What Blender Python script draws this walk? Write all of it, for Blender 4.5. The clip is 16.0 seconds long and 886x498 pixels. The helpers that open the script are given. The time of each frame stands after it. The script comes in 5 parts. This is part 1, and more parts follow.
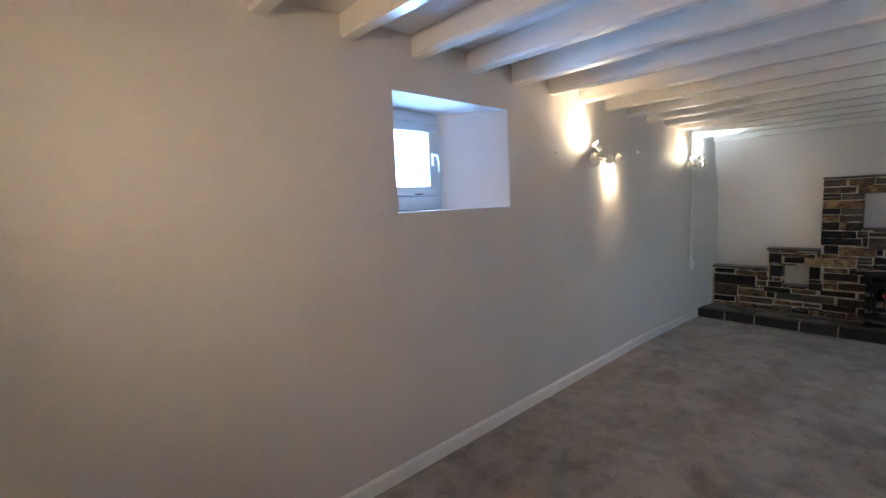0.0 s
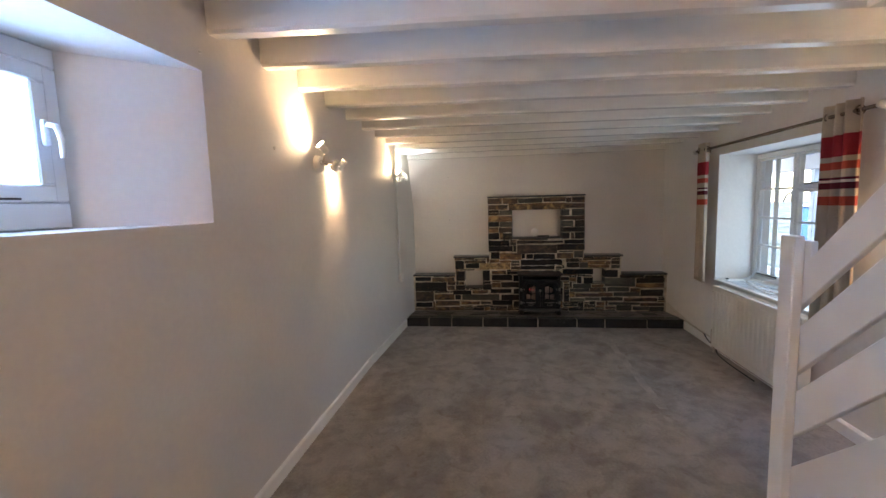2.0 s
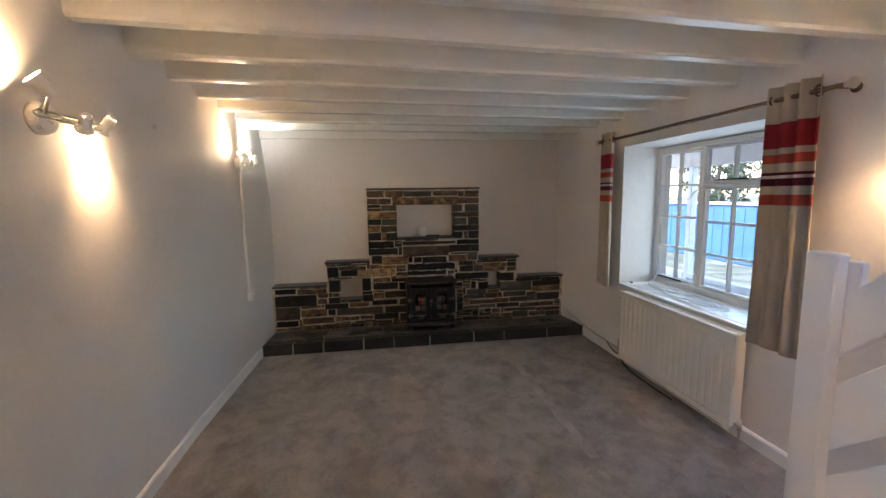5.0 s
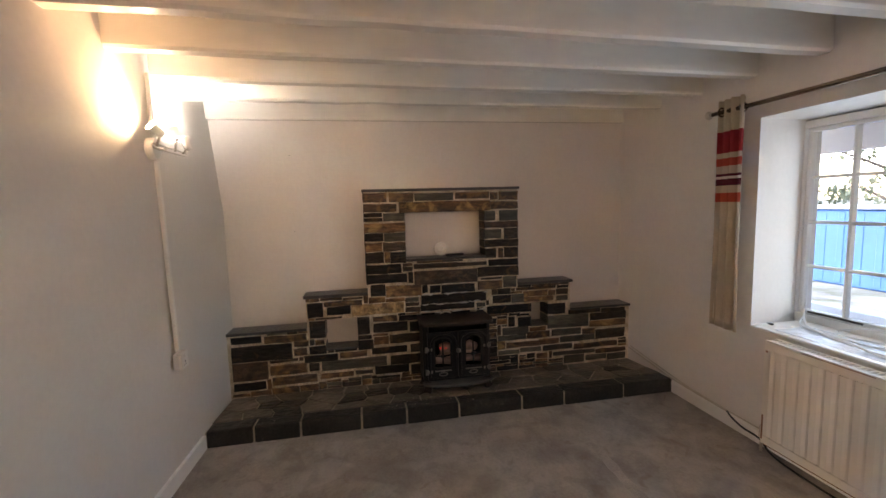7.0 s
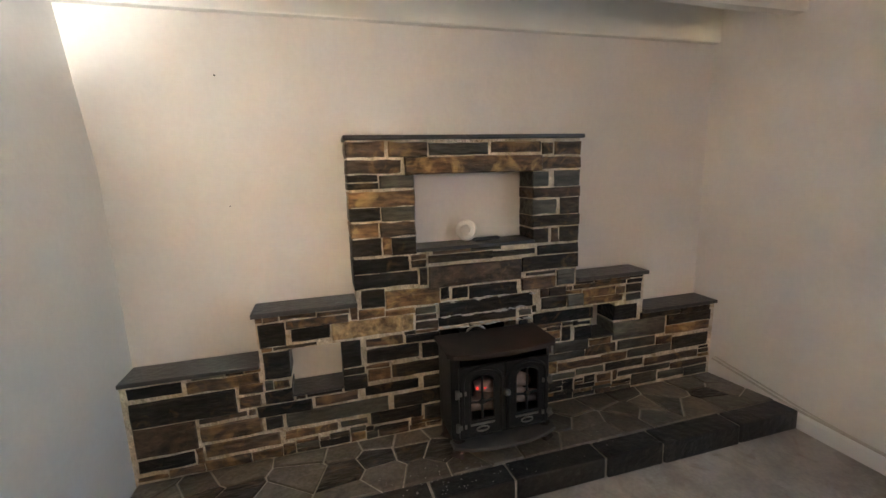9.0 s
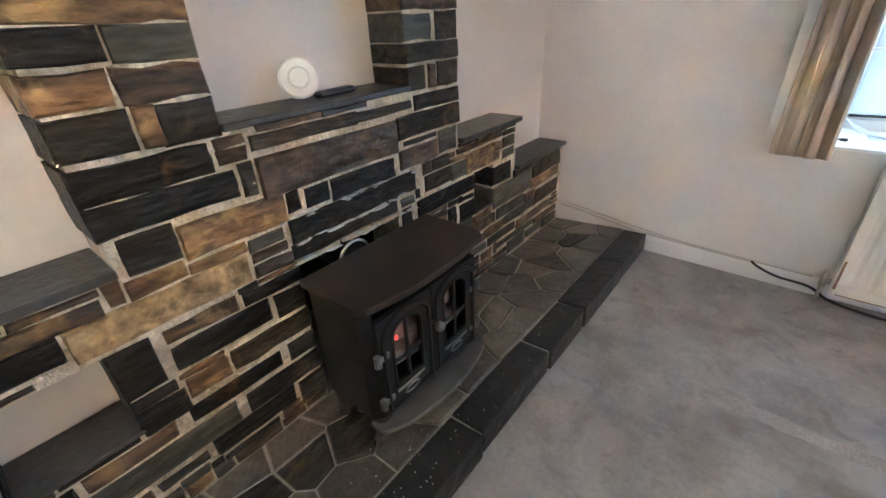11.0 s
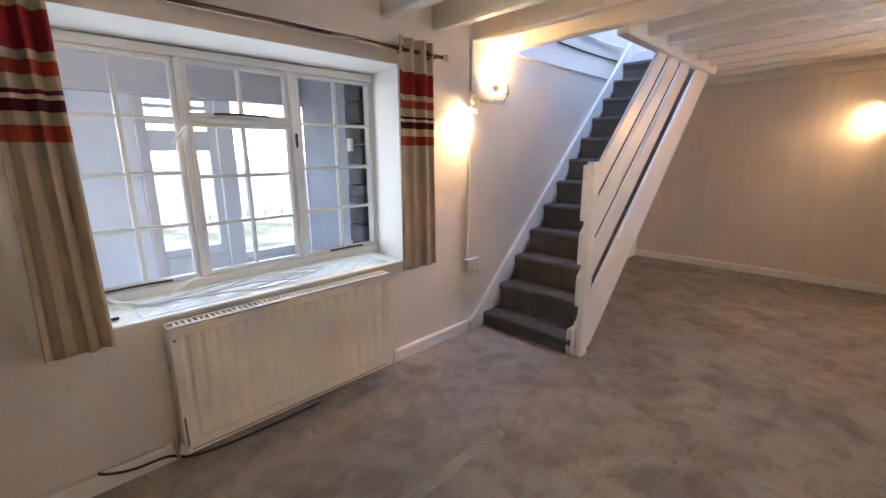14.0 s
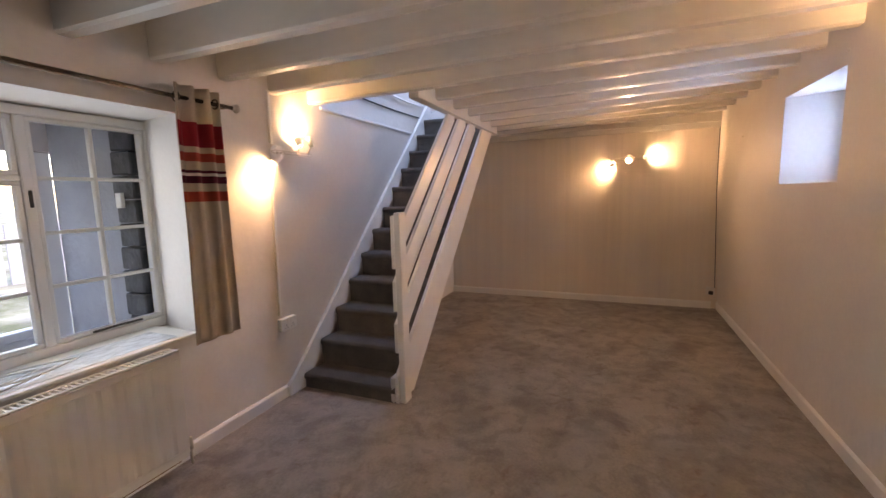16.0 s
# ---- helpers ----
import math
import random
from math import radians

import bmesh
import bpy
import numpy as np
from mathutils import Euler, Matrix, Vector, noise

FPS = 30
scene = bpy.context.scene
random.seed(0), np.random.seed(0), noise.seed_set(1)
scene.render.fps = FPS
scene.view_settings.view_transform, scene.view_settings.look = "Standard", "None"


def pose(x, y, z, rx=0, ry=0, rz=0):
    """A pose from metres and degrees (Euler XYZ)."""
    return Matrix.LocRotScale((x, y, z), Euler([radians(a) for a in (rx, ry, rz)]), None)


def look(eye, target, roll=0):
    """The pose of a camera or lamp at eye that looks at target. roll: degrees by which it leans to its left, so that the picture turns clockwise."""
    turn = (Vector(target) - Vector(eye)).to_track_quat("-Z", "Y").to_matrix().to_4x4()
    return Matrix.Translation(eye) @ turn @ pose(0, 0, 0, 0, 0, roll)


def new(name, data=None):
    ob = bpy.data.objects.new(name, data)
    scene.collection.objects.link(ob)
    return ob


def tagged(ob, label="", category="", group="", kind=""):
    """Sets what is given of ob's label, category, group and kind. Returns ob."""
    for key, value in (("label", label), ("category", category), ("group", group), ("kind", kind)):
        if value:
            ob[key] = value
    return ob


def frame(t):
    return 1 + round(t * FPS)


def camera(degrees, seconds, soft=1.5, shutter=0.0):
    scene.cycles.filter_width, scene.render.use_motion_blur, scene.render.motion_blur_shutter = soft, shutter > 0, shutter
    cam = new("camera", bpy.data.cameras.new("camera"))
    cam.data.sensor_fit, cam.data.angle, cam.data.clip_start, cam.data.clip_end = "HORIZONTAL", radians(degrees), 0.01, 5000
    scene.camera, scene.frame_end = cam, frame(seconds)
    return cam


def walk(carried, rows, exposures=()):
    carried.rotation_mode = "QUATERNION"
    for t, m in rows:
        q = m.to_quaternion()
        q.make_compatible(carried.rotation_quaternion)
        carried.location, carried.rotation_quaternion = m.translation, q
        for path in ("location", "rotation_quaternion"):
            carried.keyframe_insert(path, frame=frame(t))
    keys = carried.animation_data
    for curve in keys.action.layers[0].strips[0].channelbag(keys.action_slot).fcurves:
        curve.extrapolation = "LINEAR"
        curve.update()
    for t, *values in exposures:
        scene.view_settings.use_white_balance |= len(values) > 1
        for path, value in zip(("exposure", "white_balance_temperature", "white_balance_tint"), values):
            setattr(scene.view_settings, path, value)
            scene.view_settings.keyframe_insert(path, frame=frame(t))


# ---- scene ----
cam = camera(92.8, 16.0)
PATH = [
    (0, (-0.141, -0.093, 1.465), (1.172, 1.401, 1.252), -2.5),
    (0.5, (-0.01, 0.118, 1.465), (1.544, 1.356, 1.24), -2.7),
    (1, (0.178, 0.275, 1.471), (1.913, 1.248, 1.266), -2.7),
    (1.5, (0.293, 0.392, 1.471), (2.175, 1.037, 1.264), -2.0),
    (2, (0.372, 0.494, 1.475), (2.345, 0.75, 1.268), -1.6),
    (2.5, (0.409, 0.54, 1.474), (2.398, 0.501, 1.269), -1.6),
    (3, (0.454, 0.565, 1.469), (2.432, 0.353, 1.259), -1.5),
    (3.2, (0.472, 0.553, 1.479), (2.445, 0.312, 1.261), -1.0),
    (5.5, (1.695, 0.524, 1.483), (3.652, 0.19, 1.238), -1.0),
    (6, (2.055, 0.541, 1.479), (4.009, 0.179, 1.25), -1.0),
    (6.5, (2.368, 0.547, 1.444), (4.325, 0.196, 1.228), -1.1),
    (7, (2.69, 0.609, 1.44), (4.645, 0.245, 1.23), -1.6),
    (7.5, (3.032, 0.661, 1.413), (4.982, 0.267, 1.21), -1.9),
    (8, (3.311, 0.631, 1.456), (5.265, 0.27, 1.228), -1.7),
    (8.2, (3.427, 0.649, 1.454), (5.381, 0.292, 1.218), -1.5),
    (10.3, (4.648, 0.788, 1.279), (6.107, -0.325, 0.482), -2.4),
    (10.5, (4.73, 0.791, 1.265), (6.093, -0.395, 0.408), -2.3),
    (11, (4.877, 0.739, 1.227), (6.01, -0.593, 0.256), -2.8),
    (11.5, (4.99, 0.596, 1.228), (5.753, -0.972, 0.248), -4.5),
    (12, (5.013, 0.458, 1.245), (5.235, -1.313, 0.342), -3.2),
    (12.5, (5.06, 0.387, 1.278), (4.701, -1.438, 0.542), -3.1),
    (13, (5.026, 0.38, 1.297), (4.213, -1.334, 0.662), -1.3),
    (13.5, (4.954, 0.42, 1.342), (3.816, -1.133, 0.798), -0.5),
    (14, (4.909, 0.458, 1.364), (3.526, -0.917, 0.92), -0.4),
    (14.5, (4.861, 0.489, 1.389), (3.28, -0.687, 1.048), -0.6),
    (15, (4.83, 0.514, 1.405), (3.11, -0.459, 1.101), -0.8),
    (15.5, (4.814, 0.538, 1.411), (3.02, -0.301, 1.129), -1.1),
    (15.8, (4.8, 0.548, 1.396), (2.975, -0.231, 1.141), -1.1),
    (16, (4.802, 0.544, 1.418), (2.966, -0.204, 1.159), -1.4),
]
walk(cam, [(t, look(eye, target, roll)) for t, eye, target, roll in PATH], [
    (0.0, 2.9, 6000, 8), (1.5, 3.05, 6800, 13), (3.0, 3.05, 7700, 19), (5.5, 3.05, 7400, 16), (7.5, 3.45, 8700, 25), (8.2, 3.6, 8300, 19), (10.3, 4.6, 6400, 11),
    (11.2, 4.7, 6400, 11), (12.0, 4.4, 7200, 14), (13.0, 3.85, 8400, 20), (14.5, 3.35, 8400, 23), (16.0, 3.05, 9600, 29)])

# ---- light ----
world = bpy.data.worlds.new("sky")
scene.world = world
world.use_nodes = True
wn = world.node_tree
sky = wn.nodes.new("ShaderNodeTexSky")
sky.sky_type = "NISHITA"
sky.sun_disc = False
sky.sun_elevation = radians(45)
sky.sun_rotation = radians(5)
sky.air_density = 1.2
sky.dust_density = 0.6
sky.ozone_density = 5.0
wn.links.new(sky.outputs["Color"], wn.nodes["Background"].inputs["Color"])
wn.nodes["Background"].inputs["Strength"].default_value = 0.15

sun_data = bpy.data.lights.new("sun", "SUN")
sun_data.energy, sun_data.angle, sun_data.color = 0.5, radians(12), (1.0, 0.97, 0.92)
sun = new("sun", sun_data)
sun.matrix_world = look((4, 20, 24), (2, -4, 0))


def area_lamp(name, m, w, h, power, color):
    d = bpy.data.lights.new(name, "AREA")
    d.shape, d.size, d.size_y, d.energy, d.color = "RECTANGLE", w, h, power, color
    ob = new(name, d)
    ob.matrix_world = m
    return ob


def spot_lamp(name, eye, target, power, color, size=75, blend=0.6):
    d = bpy.data.lights.new(name, "SPOT")
    d.energy, d.color, d.spot_size, d.spot_blend, d.shadow_soft_size = power, color, radians(size), blend, 0.012
    ob = new(name, d)
    ob.matrix_world = look(eye, target)
    return ob


WARM, COOL, DAY = (1.0, 0.68, 0.42), (0.82, 0.93, 1.0), (0.24, 0.48, 1.0)
area_lamp("daylight_small_window", look((1.44, 2.02, 1.72), (1.6, 0, 1.4)), 0.4, 0.45, 1.5, DAY)
area_lamp("daylight_wide_window", look((3.955, -1.95, 1.27), (3.955, 0.0, 1.27)), 1.56, 1.02, 0.9, (0.50, 0.74, 1.0))
area_lamp("daylight_stairwell", look((0.5, -0.95, 4.1), (0.6, -1.1, 2.0)), 0.8, 0.7, 5.5, DAY)

# ---- materials ----


def mat(name, color, rough=0.6, vary=0.06, scale=3.0, bump=0.0, bump_scale=60.0, metal=0.0, fine=0.0, fine_scale=120.0,
        stretch=(1, 1, 1), spec=0.5, by_object=0.0, second=None, second_scale=1.5, coat=0.0):
    m = bpy.data.materials.new(name)
    m.use_nodes = True
    nt = m.node_tree
    b = nt.nodes["Principled BSDF"]
    L = nt.links.new
    tc = nt.nodes.new("ShaderNodeTexCoord")
    mp = nt.nodes.new("ShaderNodeMapping")
    mp.inputs["Scale"].default_value = stretch
    L(tc.outputs["Object"], mp.inputs["Vector"])
    col = nt.nodes.new("ShaderNodeRGB")
    col.outputs[0].default_value = (*color, 1)
    out = col.outputs[0]
    if second:
        n = nt.nodes.new("ShaderNodeTexNoise")
        n.inputs["Scale"].default_value, n.inputs["Detail"].default_value, n.inputs["Roughness"].default_value = second_scale, 5, 0.6
        n.inputs["Distortion"].default_value = 0.9
        L(mp.outputs[0], n.inputs["Vector"])
        r = nt.nodes.new("ShaderNodeValToRGB")
        r.color_ramp.elements[0].position, r.color_ramp.elements[1].position = 0.38, 0.66
        L(n.outputs["Fac"], r.inputs["Fac"])
        mx = nt.nodes.new("ShaderNodeMix")
        mx.data_type = "RGBA"
        L(r.outputs["Color"], mx.inputs["Factor"])
        L(out, mx.inputs[6])
        mx.inputs[7].default_value = (*second, 1)
        out = mx.outputs[2]
    n1 = nt.nodes.new("ShaderNodeTexNoise")
    n1.inputs["Scale"].default_value, n1.inputs["Detail"].default_value = scale, 4
    L(mp.outputs[0], n1.inputs["Vector"])
    val = n1.outputs["Fac"]
    mr = nt.nodes.new("ShaderNodeMapRange")
    mr.inputs["From Min"].default_value, mr.inputs["From Max"].default_value = 0.3, 0.7
    mr.inputs["To Min"].default_value, mr.inputs["To Max"].default_value = 1 - vary, 1 + vary
    L(val, mr.inputs["Value"])
    k = mr.outputs[0]
    if fine:
        n2 = nt.nodes.new("ShaderNodeTexNoise")
        n2.inputs["Scale"].default_value, n2.inputs["Detail"].default_value = fine_scale, 3
        L(mp.outputs[0], n2.inputs["Vector"])
        m2 = nt.nodes.new("ShaderNodeMapRange")
        m2.inputs["From Min"].default_value, m2.inputs["From Max"].default_value = 0.3, 0.7
        m2.inputs["To Min"].default_value, m2.inputs["To Max"].default_value = 1 - fine, 1 + fine
        L(n2.outputs["Fac"], m2.inputs["Value"])
        mm = nt.nodes.new("ShaderNodeMath")
        mm.operation = "MULTIPLY"
        L(k, mm.inputs[0])
        L(m2.outputs[0], mm.inputs[1])
        k = mm.outputs[0]
    if by_object:
        oi = nt.nodes.new("ShaderNodeObjectInfo")
        m3 = nt.nodes.new("ShaderNodeMapRange")
        m3.inputs["To Min"].default_value, m3.inputs["To Max"].default_value = 1 - by_object, 1 + by_object
        L(oi.outputs["Random"], m3.inputs["Value"])
        mm = nt.nodes.new("ShaderNodeMath")
        mm.operation = "MULTIPLY"
        L(k, mm.inputs[0])
        L(m3.outputs[0], mm.inputs[1])
        k = mm.outputs[0]
    sc = nt.nodes.new("ShaderNodeVectorMath")
    sc.operation = "SCALE"
    L(out, sc.inputs[0])
    L(k, sc.inputs["Scale"])
    L(sc.outputs[0], b.inputs["Base Color"])
    b.inputs["Roughness"].default_value = rough
    b.inputs["Metallic"].default_value = metal
    b.inputs["Specular IOR Level"].default_value = spec
    b.inputs["Coat Weight"].default_value = coat
    if bump:
        nb = nt.nodes.new("ShaderNodeTexNoise")
        nb.inputs["Scale"].default_value, nb.inputs["Detail"].default_value = bump_scale, 5
        L(mp.outputs[0], nb.inputs["Vector"])
        bp = nt.nodes.new("ShaderNodeBump")
        bp.inputs["Strength"].default_value, bp.inputs["Distance"].default_value = bump, 0.02
        L(nb.outputs["Fac"], bp.inputs["Height"])
        L(bp.outputs[0], b.inputs["Normal"])
    return m


def glow(name, color, strength):
    m = bpy.data.materials.new(name)
    m.use_nodes = True
    b = m.node_tree.nodes["Principled BSDF"]
    b.inputs["Base Color"].default_value = (*color, 1)
    b.inputs["Emission Color"].default_value = (*color, 1)
    b.inputs["Emission Strength"].default_value = strength
    return m


PLASTER = mat("painted plaster", (0.74, 0.70, 0.655), 0.55, 0.035, 1.3, 0.35, 5.0, fine=0.02, fine_scale=40)
FARWALL = mat("ribbed magnolia wall", (0.78, 0.71, 0.63), 0.42, 0.06, 2.0, 0.5, 9.0, stretch=(1, 1, 0.03), fine=0.025, fine_scale=16)
BEAMWHITE = mat("gloss white beam paint", (0.84, 0.81, 0.75), 0.20, 0.03, 2.5, 0.06, 7.0, fine=0.02, fine_scale=30, stretch=(1, 0.3, 1))
CEILWHITE = mat("white ceiling boards", (0.82, 0.81, 0.79), 0.6, 0.05, 2.0, 0.2, 8.0)
GLOSS = mat("white gloss joinery", (0.86, 0.845, 0.81), 0.28, 0.03, 4.0, 0.06, 14.0)
CARPET = mat("taupe carpet", (0.40, 0.36, 0.33), 0.98, 0.10, 9.0, 0.9, 260.0, fine=0.10, fine_scale=60, second=(0.51, 0.47, 0.435), second_scale=3.2, spec=0.1)


def worn(m, color, scale, lo, hi, amount, rough=None, twist=1.2):
    """Lays irregular stains or worn patches of another colour over a material."""
    nt = m.node_tree
    b = nt.nodes["Principled BSDF"]
    L = nt.links.new
    old = b.inputs["Base Color"].links[0].from_socket
    tc = nt.nodes.new("ShaderNodeTexCoord")
    n = nt.nodes.new("ShaderNodeTexNoise")
    n.inputs["Scale"].default_value, n.inputs["Detail"].default_value, n.inputs["Distortion"].default_value = scale, 6, twist
    L(tc.outputs["Object"], n.inputs["Vector"])
    mr = nt.nodes.new("ShaderNodeMapRange")
    mr.inputs["From Min"].default_value, mr.inputs["From Max"].default_value, mr.inputs["To Max"].default_value = lo, hi, amount
    L(n.outputs["Fac"], mr.inputs["Value"])
    mx = nt.nodes.new("ShaderNodeMix")
    mx.data_type = "RGBA"
    L(mr.outputs[0], mx.inputs["Factor"])
    L(old, mx.inputs[6])
    mx.inputs[7].default_value = (*color, 1)
    L(mx.outputs[2], b.inputs["Base Color"])
    if rough is not None:
        r = nt.nodes.new("ShaderNodeMapRange")
        r.inputs["To Min"].default_value, r.inputs["To Max"].default_value = b.inputs["Roughness"].default_value, rough
        L(mr.outputs[0], r.inputs["Value"])
        L(r.outputs[0], b.inputs["Roughness"])
    return m


worn(CARPET, (0.60, 0.56, 0.53), 3.6, 0.50, 0.58, 0.34, None, 0.6)
worn(CARPET, (0.20, 0.17, 0.15), 2.6, 0.52, 0.64, 0.34, None, 0.6)
worn(CARPET, (0.26, 0.225, 0.20), 8.0, 0.55, 0.63, 0.30, None, 0.6)
worn(CARPET, (0.28, 0.215, 0.165), 6.5, 0.62, 0.72, 0.5)
STAIRCARPET = mat("dark stair carpet", (0.185, 0.170, 0.155), 0.98, 0.12, 9.0, 0.9, 260.0, fine=0.15, fine_scale=160, spec=0.1)
UPVC = mat("white window plastic", (0.85, 0.86, 0.87), 0.25, 0.01, 4.0)
RADIATOR = mat("cream radiator enamel", (0.78, 0.74, 0.66), 0.32, 0.03, 4.0, 0.03, 18.0)
RUST = mat("rusted chipped enamel", (0.30, 0.17, 0.10), 0.7, 0.3, 60.0)
MORTAR = mat("pale lime mortar", (0.70, 0.63, 0.52), 0.9, 0.2, 14.0, 1.0, 45.0, fine=0.16, fine_scale=140, second=(0.46, 0.37, 0.25), second_scale=9.0)
FLAKE = mat("flaking whitewash", (0.55, 0.54, 0.52), 0.8, 0.2, 40.0)
CHIPPED = mat("chipped cream paint", (0.56, 0.44, 0.32), 0.7, 0.25, 30.0, 0.5, 60.0)
SOOT = mat("sooty cavity", (0.012, 0.011, 0.010), 0.95, 0.2, 9.0)
IRON = mat("matt black stove iron", (0.011, 0.0105, 0.010), 0.5, 0.25, 14.0, 0.18, 160.0, spec=0.25)
IRONTOP = mat("warm dusty stove top", (0.020, 0.016, 0.014), 0.6, 0.25, 5.0, 0.12, 200.0, second=(0.040, 0.024, 0.019), second_scale=3.0, spec=0.3)
SLATE = mat("slate cap", (0.050, 0.052, 0.053), 0.33, 0.2, 6.0, 0.25, 40.0, fine=0.15, fine_scale=60)
STEEL = mat("brushed pewter rod", (0.23, 0.18, 0.135), 0.25, 0.05, 9.0, metal=1.0)
CHROME = mat("satin nickel", (0.62, 0.58, 0.52), 0.28, 0.04, 9.0, metal=1.0)
DARKMETAL = mat("dark stay metal", (0.06, 0.055, 0.05), 0.45, 0.1, 12.0, metal=0.7)
PLASTICWHITE = mat("white electrical plastic", (0.82, 0.80, 0.76), 0.35, 0.02, 6.0)
GAP = mat("dark slot", (0.02, 0.02, 0.02), 0.8, 0.1, 9.0)
CABLEWHITE = mat("white cable", (0.74, 0.74, 0.73), 0.45, 0.03, 9.0)
# cream darkened so the colour carries the shadow lines along the skirting cables
CABLECREAM = mat("shaded cream cable", (0.54, 0.49, 0.42), 0.5, 0.1, 9.0)
CABLEBLACK = mat("black cable", (0.02, 0.02, 0.02), 0.45, 0.05, 9.0)
STONES = {
    "k": mat("black slate stone", (0.013, 0.0135, 0.014), 0.40, 0.4, 9.0, 0.8, 30.0, fine=0.5, fine_scale=42, stretch=(1, 0.35, 1.7), by_object=0.4, second=(0.026, 0.023, 0.019), second_scale=5.0, spec=0.2),
    "d": mat("dark grey slate stone", (0.032, 0.032, 0.030), 0.42, 0.4, 9.0, 0.8, 30.0, fine=0.5, fine_scale=42, stretch=(1, 0.35, 1.7), by_object=0.35, second=(0.042, 0.031, 0.021), second_scale=5.0, spec=0.22),
    "g": mat("green grey slate stone", (0.090, 0.087, 0.063), 0.32, 0.35, 8.0, 0.7, 28.0, fine=0.4, fine_scale=40, stretch=(1, 0.35, 1.7), by_object=0.3, second=(0.036, 0.036, 0.031), second_scale=5.0),
    "b": mat("brown stained stone", (0.095, 0.058, 0.035), 0.42, 0.45, 12.0, 1.0, 28.0, fine=0.5, fine_scale=40, stretch=(1, 0.35, 1.7), by_object=0.35, second=(0.022, 0.017, 0.014), second_scale=6.0),
    "B": mat("rough brown stone", (0.075, 0.048, 0.030), 0.45, 0.5, 12.0, 1.0, 22.0, fine=0.5, fine_scale=36, stretch=(1, 0.6, 1.2), by_object=0.1, second=(0.022, 0.015, 0.011), second_scale=9.0),
    "o": mat("rusty ochre stone", (0.20, 0.108, 0.048), 0.45, 0.45, 12.0, 1.0, 28.0, fine=0.5, fine_scale=40, by_object=0.3, second=(0.045, 0.026, 0.016), second_scale=7.0, stretch=(1, 0.4, 1.4)),
    "c": mat("cream quartz stone", (0.42, 0.29, 0.14), 0.5, 0.4, 14.0, 1.0, 26.0, fine=0.5, fine_scale=44, by_object=0.1, second=(0.20, 0.12, 0.06), second_scale=8.0),
    "h": mat("worn hearth slab", (0.120, 0.100, 0.082), 0.36, 0.3, 8.0, 0.5, 22.0, fine=0.25, fine_scale=60, by_object=0.4, second=(0.13, 0.105, 0.08), second_scale=4.0, spec=0.35),
    "r": mat("black hearth edge", (0.020, 0.0205, 0.021), 0.42, 0.3, 8.0, 0.5, 22.0, fine=0.25, fine_scale=60, by_object=0.25, second=(0.034, 0.032, 0.029), second_scale=5.0, spec=0.25),
}
worn(STONES["k"], (0.16, 0.095, 0.042), 10.0, 0.61, 0.75, 0.55)
worn(STONES["d"], (0.17, 0.105, 0.048), 9.0, 0.57, 0.72, 0.55)
worn(STONES["b"], (0.30, 0.175, 0.070), 9.0, 0.50, 0.68, 0.75)
worn(STONES["B"], (0.17, 0.11, 0.06), 12.0, 0.55, 0.70, 0.6)
worn(STONES["o"], (0.56, 0.37, 0.15), 8.0, 0.52, 0.70, 0.8)
worn(STONES["c"], (0.58, 0.44, 0.24), 10.0, 0.5, 0.7, 0.7)
worn(STONES["h"], (0.24, 0.20, 0.16), 6.0, 0.58, 0.72, 0.6, 0.8)
worn(STONES["r"], (0.13, 0.125, 0.12), 9.0, 0.66, 0.78, 0.5, 0.8)
worn(MORTAR, (0.10, 0.085, 0.07), 7.0, 0.66, 0.76, 0.6)
worn(SLATE, (0.10, 0.10, 0.098), 6.0, 0.58, 0.75, 0.5, 0.6)
HEARTHJOINT = mat("grey hearth mortar", (0.44, 0.39, 0.33), 0.9, 0.25, 12.0, 0.8, 60.0, fine=0.2, fine_scale=140)
worn(HEARTHJOINT, (0.5, 0.45, 0.38), 5.0, 0.5, 0.62, 0.8)
GLASS = bpy.data.materials.new("window glass")
GLASS.use_nodes = True
gb = GLASS.node_tree.nodes["Principled BSDF"]
gb.inputs["Base Color"].default_value = (0.97, 0.98, 1, 1)
gb.inputs["Roughness"].default_value, gb.inputs["Transmission Weight"].default_value, gb.inputs["IOR"].default_value = 0.0, 1.0, 1.02
BULB_WARM = glow("lit warm lamp", (1.0, 0.80, 0.52), 30)
BULB_COOL = glow("lit cool lamp", (0.9, 0.96, 1.0), 30)

# ---- mesh helpers ----


def hexa(bm, c):
    """Eight corners: the lower four round, then the upper four."""
    v = [bm.verts.new(p) for p in c]
    for f in ((0, 3, 2, 1), (4, 5, 6, 7), (0, 1, 5, 4), (1, 2, 6, 5), (2, 3, 7, 6), (3, 0, 4, 7)):
        bm.faces.new([v[i] for i in f])
    return v


def box(bm, x0, x1, y0, y1, z0, z1):
    return hexa(bm, [(x0, y0, z0), (x1, y0, z0), (x1, y1, z0), (x0, y1, z0), (x0, y0, z1), (x1, y0, z1), (x1, y1, z1), (x0, y1, z1)])


def bevelled(bm, w, seg=1):
    bmesh.ops.bevel(bm, geom=list(bm.edges), offset=w, segments=seg, affect="EDGES", profile=0.6, clamp_overlap=True)
    return bm


